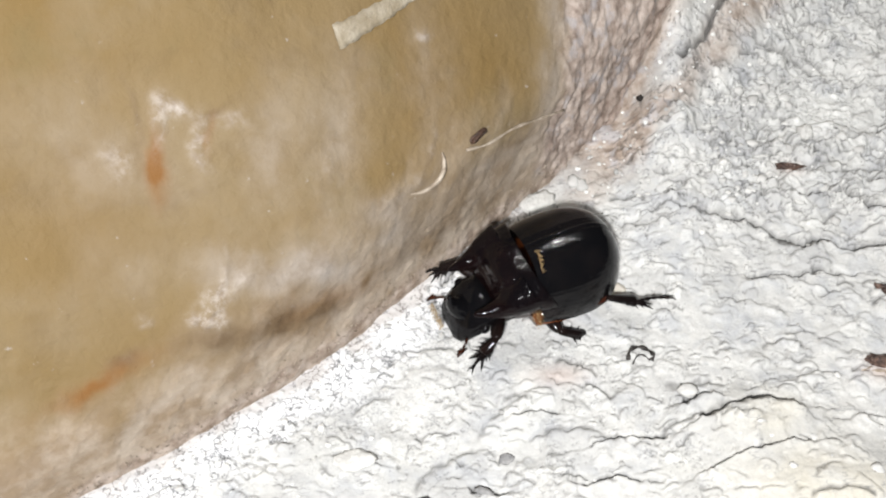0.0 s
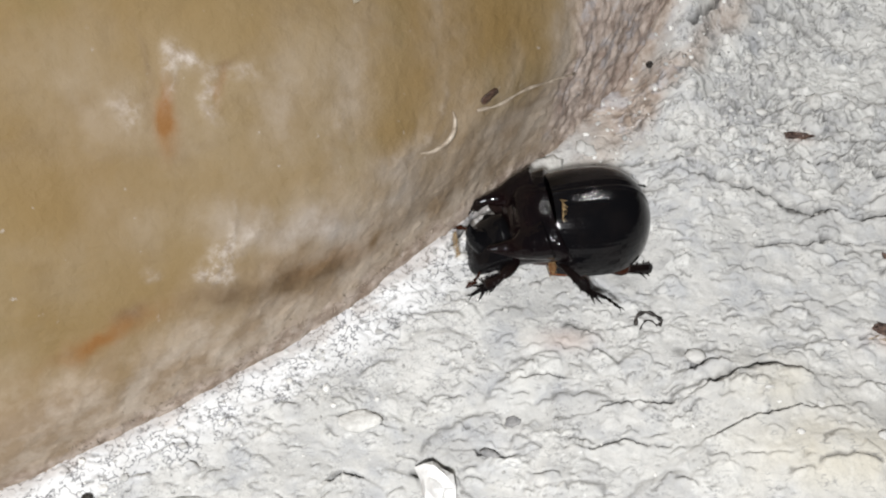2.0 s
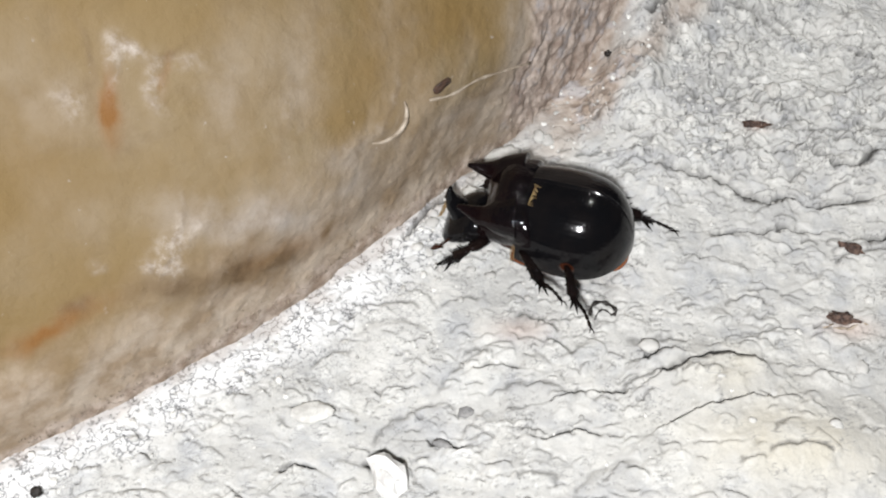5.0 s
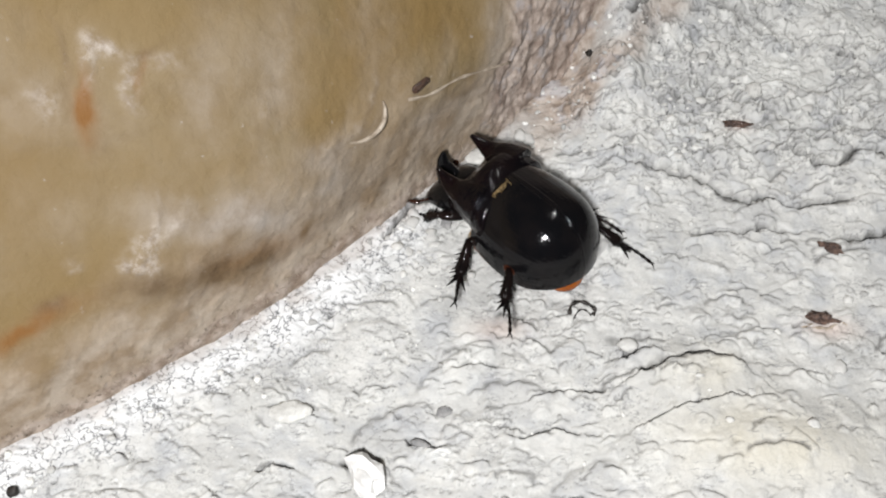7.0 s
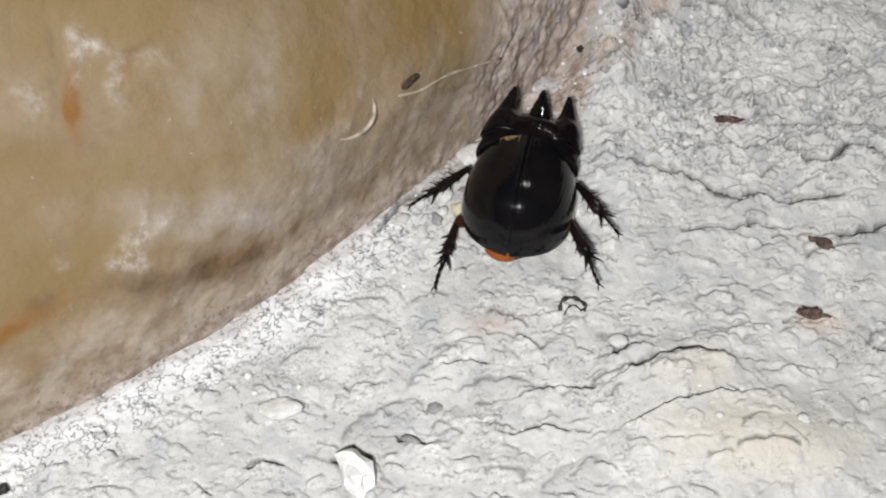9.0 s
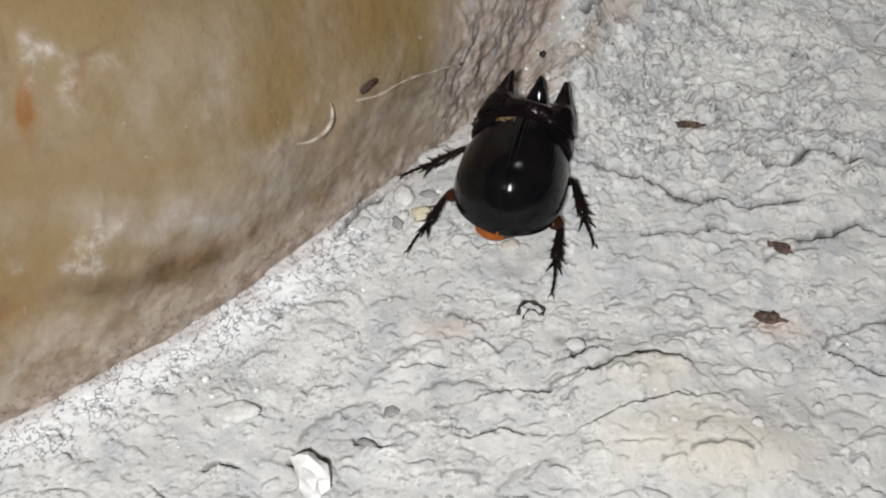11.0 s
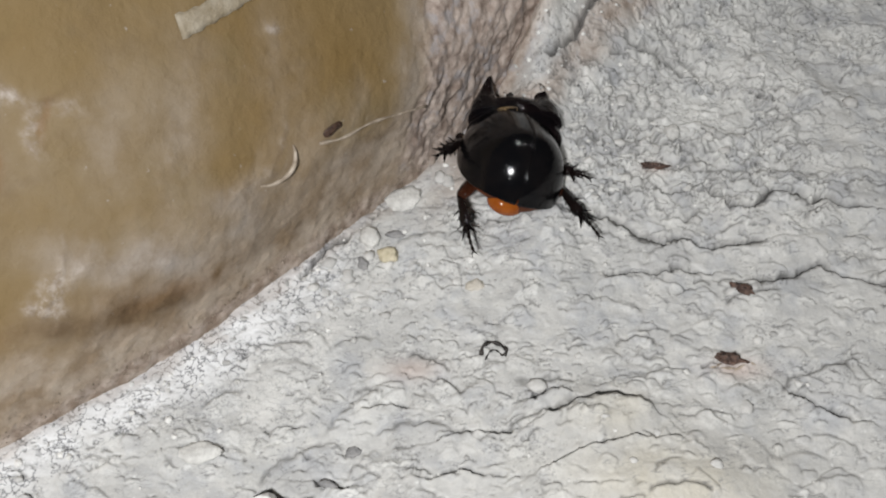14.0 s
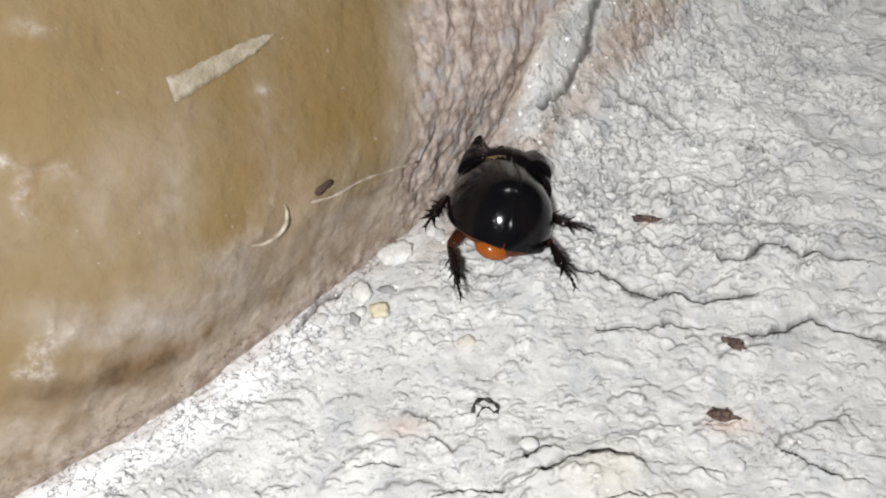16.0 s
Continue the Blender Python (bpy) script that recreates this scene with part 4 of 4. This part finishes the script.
pebble("grey_pebble", 0.0057, 0.0585, (0.0014, 0.0006, 0.0005), GREY_PEBBLE, "dark grit crumb on the mortar", "pebble", 19, -0.3)


def thread(name, bm, material, label, category):
    ob = part(name, bm, material, None)
    return tagged(ob, label, category)


def build_wall_bits():
    bm = bmesh.new()
    path = bent([wall_point(a, b, c) for a, b, c in ((0.0632, 0.0193, 0.0002), (0.0650, 0.0189, 0.0006), (0.0671, 0.0191, 0.0009), (0.0688, 0.0200, 0.0009), (0.0698, 0.0211, 0.0006), (0.0702, 0.0220, 0.0002))], 5)
    tube(bm, path, [0.00012 + 0.00026 * math.sin(math.pi * i / (len(path) - 1)) for i in range(len(path))], 8)
    thread("bark_curl", bm, FIBRE, "pale curled bark shred on the ochre wall", "bark shred")
    bm = bmesh.new()
    path = bent([wall_point(a, b, c) for a, b, c in ((0.0740, 0.0203, 0.0003), (0.0779, 0.0190, 0.0007), (0.0835, 0.0181, 0.0007), (0.0892, 0.0163, 0.0007), (0.0942, 0.0143, 0.0004))], 5)
    tube(bm, path, [0.00021 + 0.00008 * math.sin(i * 1.3) for i in range(len(path))], 7)
    thread("root_fibre", bm, FIBRE, "thin dry root fibre stuck to the wall", "root")
    bm = bmesh.new()
    at = wall_point(0.0769, 0.0207, 0.0001)
    blob(bm, (0, 0, 0), (0.0018, 0.0004, 0.0008), 0.4, 5, 3, math.radians(45))
    ob = thread("bark_flake", bm, KNOT, "dark brown bark flake stuck to the wall", "bark flake")
    ob.location = at
    # the pale scraped strip
    bm = bmesh.new()
    rows_ = []
    for i in range(25):
        t = i / 24
        mid_s, mid_z = 0.0639 + 0.0174 * t, 0.0395 + (-0.0008) * t
        half = 0.00125 * (1 - t ** 8) * (1 - 0.45 * t) + 0.0001 * math.sin(i * 2.1)
        rows_.append([wall_point(mid_s + 0.3 * half * k, mid_z + half * k, 0.00012) for k in (-1, -0.5, 0, 0.5, 1)])
    made = [[bm.verts.new(p) for p in row] for row in rows_]
    for a, b in zip(made, made[1:]):
        for k in range(4):
            bm.faces.new((a[k], a[k + 1], b[k + 1], b[k]))
    ob = thread("paint_scrape", bm, SCRAPE, "pale scraped strip of paint on the wall", "paint mark")
    solid = ob.modifiers.new("thickness", "SOLIDIFY")
    solid.thickness, solid.offset = 0.0003, 0
    # a dark bent twig on the ground
    bm = bmesh.new()
    path = bent([(x, y, ground_height(x, y) + h) for x, y, h in ((0.0274, 0.0782, 0.0001), (0.0277, 0.0795, 0.0004), (0.0290, 0.0801, 0.0006), (0.0304, 0.0797, 0.0004), (0.0312, 0.0788, 0.0002), (0.0308, 0.0781, 0.0001))], 5)
    tube(bm, path, [0.00026 + 0.00010 * math.sin(i * 1.1) for i in range(len(path))], 7)
    path = bent([(x, y, ground_height(x, y) + h) for x, y, h in ((0.0280, 0.0776, 0.0001), (0.0287, 0.0787, 0.0003), (0.0297, 0.0789, 0.0003), (0.0306, 0.0781, 0.0001))], 4)
    tube(bm, path, [0.00012 + 0.00005 * math.sin(i * 1.7) for i in range(len(path))], 7)
    thread("twig", bm, TWIG, "short dark forked bent twig on the mortar", "twig")


build_wall_bits()


# ---- keyed motion ----
def motions():
    rows_ = [
        (0.0, 0.0118, 0.0893, 0.0002, 203.1, -1.5, -1.2),
        (1.0, 0.0110, 0.0885, 0.0001, 206.3, -2.2, -1.4),
        (1.5, 0.0121, 0.0893, -0.0000, 200.4, 0.1, -0.8),
        (2.0, 0.0147, 0.0920, 0.0002, 188.0, -0.5, -0.9),
        (2.5, 0.0156, 0.0915, 0.0005, 180.3, 1.3, 2.3),
        (3.0, 0.0160, 0.0922, 0.0005, 177.0, 2.1, 0.3),
        (3.5, 0.0159, 0.0911, 0.0008, 176.1, 1.4, 4.6),
        (4.0, 0.0161, 0.0912, 0.0007, 175.7, 1.8, 4.1),
        (4.5, 0.0177, 0.0917, 0.0006, 169.3, 4.9, 6.7),
        (5.0, 0.0192, 0.0910, 0.0006, 159.7, 4.7, 5.3),
        (5.2, 0.0187, 0.0918, 0.0007, 157.2, 4.9, 6.2),
        (7.3, 0.0190, 0.0925, 0.0003, 118.0, 4.0, -1.0),
        (7.5, 0.0212, 0.0944, 0.0004, 106.0, 3.5, -4.0),
        (8.0, 0.0219, 0.0963, 0.0002, 95.0, 5.5, -1.5),
        (8.5, 0.0219, 0.0971, 0.0003, 84.5, 4.5, -1.0),
        (9.0, 0.0228, 0.0987, 0.0003, 77.5, 4.5, -1.0),
        (11.5, 0.0290, 0.1044, 0.0014, 75.0, 8.0, 1.0),
        (12.0, 0.0300, 0.1082, 0.0008, 86.0, 12.5, 12.0),
        (12.5, 0.0307, 0.1110, 0.0002, 94.5, 16.5, 20.0),
        (13.0, 0.0306, 0.1110, 0.0002, 95.0, 21.0, 21.0),
        (14.0, 0.0303, 0.1111, 0.0002, 95.0, 24.5, 21.0),
        (14.5, 0.0304, 0.1114, 0.0002, 93.5, 27.0, 19.0),
        (15.0, 0.0306, 0.1118, 0.0002, 92.0, 29.0, 18.0),
        (16.0, 0.0304, 0.1117, 0.0002, 92.0, 30.0, 18.0),
    ]
    walk(BEETLE, [(t, pose(x, y, z) @ pose(0, 0, 0, 0, 0, yaw) @ pose(0, 0, 0, 0, pitch, 0) @ pose(0, 0, 0, roll, 0, 0)) for t, x, y, z, yaw, pitch, roll in rows_])
    # the neck shield and the head turn on the chest
    nods = [(0.0, 2.0, 28), (1.0, 2.0, 28), (1.5, 1.0, 27), (2.0, 2.0, 27), (2.5, 5.0, 26), (3.0, 3.0, 26), (3.5, 5.0, 25), (4.0, 5.0, 23), (4.5, 9.0, 19), (5.0, 9.0, 14), (5.2, 9.0, 12), (7.3, 11.0, 2), (7.5, 11.0, -1), (8.0, -2.0, -1), (8.5, -3.0, -3), (9.0, -2.0, -3), (11.5, -1.0, -7), (12.0, 0.0, -10), (12.5, 0.0, -13), (13.0, 0.0, -14), (14.0, 0.0, -14), (14.5, 0.0, -13), (15.0, 0.0, -12), (16.0, 0.0, -11)]
    for ob, share in BEETLE_FRONT:
        walk(ob, [(t, pose(0, 0, 0.0095) @ pose(0, 0, 0, -14 * float(sst(11.5, 12.5, t)), nod * share, turn) @ pose(0, 0, -0.0095)) for t, turn, nod in nods])
    # how far each leg is lifted and swung
    swings = {
        ("middle_leg", 1): [(0.0, -23, 17), (1.0, -20, 21), (1.5, -26, 22), (2.0, 38, -14), (2.5, 30, -3), (3.0, 28, 1), (3.5, 33, -4), (4.0, 32, 2), (4.5, 22, 1), (5.0, 36, -3), (5.2, 23, -3), (7.3, 21, -16), (7.5, 34, -5), (8.0, -1, 1), (8.5, 3, 9), (9.0, 9, -9), (11.5, 0, -22), (12.0, 43, -6), (12.5, 25, 11), (13.0, 35, 9), (14.0, 31, 9), (15.0, 18, 19), (16.0, 12, 19)],
        ("hind_leg", 1): [(0.0, 24, 4), (1.0, 18, 4), (1.5, 9, 10), (2.0, -20, 23), (2.5, 0, 33), (3.0, 6, 14), (3.5, 8, 14), (4.0, 1, 13), (4.5, -8, 25), (5.0, 43, -34), (5.2, 22, -38), (7.3, 42, -17), (7.5, -4, -11), (8.0, 16, 8), (8.5, 20, 13), (9.0, -18, 0), (11.5, -23, -25), (12.0, -43, -40), (12.5, -66, -11), (13.0, -44, 4), (14.0, -52, 8), (15.0, -42, 18), (16.0, -66, 2)],
        ("middle_leg", -1): [(0.0, -6, -19), (7.3, -6, -19), (7.5, 17, 8), (8.0, 27, 23), (8.5, -36, -4), (9.0, -28, 3), (11.5, -1, -12), (12.0, -32, -18), (12.5, -36, -16), (13.0, -32, -28), (14.0, -55, -10), (15.0, -49, -10), (16.0, -46, 5)],
        ("hind_leg", -1): [(0.0, 1, -10), (5.0, 1, -10), (5.2, 5, -3), (7.3, 11, 9), (7.5, -31, 6), (8.0, -12, 28), (8.5, -1, 24), (9.0, -34, 11), (11.5, 25, -0), (12.0, 5, 12), (12.5, -15, -6), (13.0, 12, -0), (14.0, -30, 9), (15.0, -25, 1), (16.0, -18, 1)],
    }
    for leg, name, sign in BEETLE_LEGS:
        rest = leg.location.copy()
        keys = swings.get((name, sign))
        if not keys:
            keys = [(0.5 * k, 3 * math.sin(2.1 * k + sign), (8 if 3 < k < 25 else 2) * math.sin(2.6 * k + sign)) for k in range(33)]
        walk(leg, [(t, pose(rest.x, rest.y, rest.z, lift, 0, swing)) for t, lift, swing in keys])


motions()
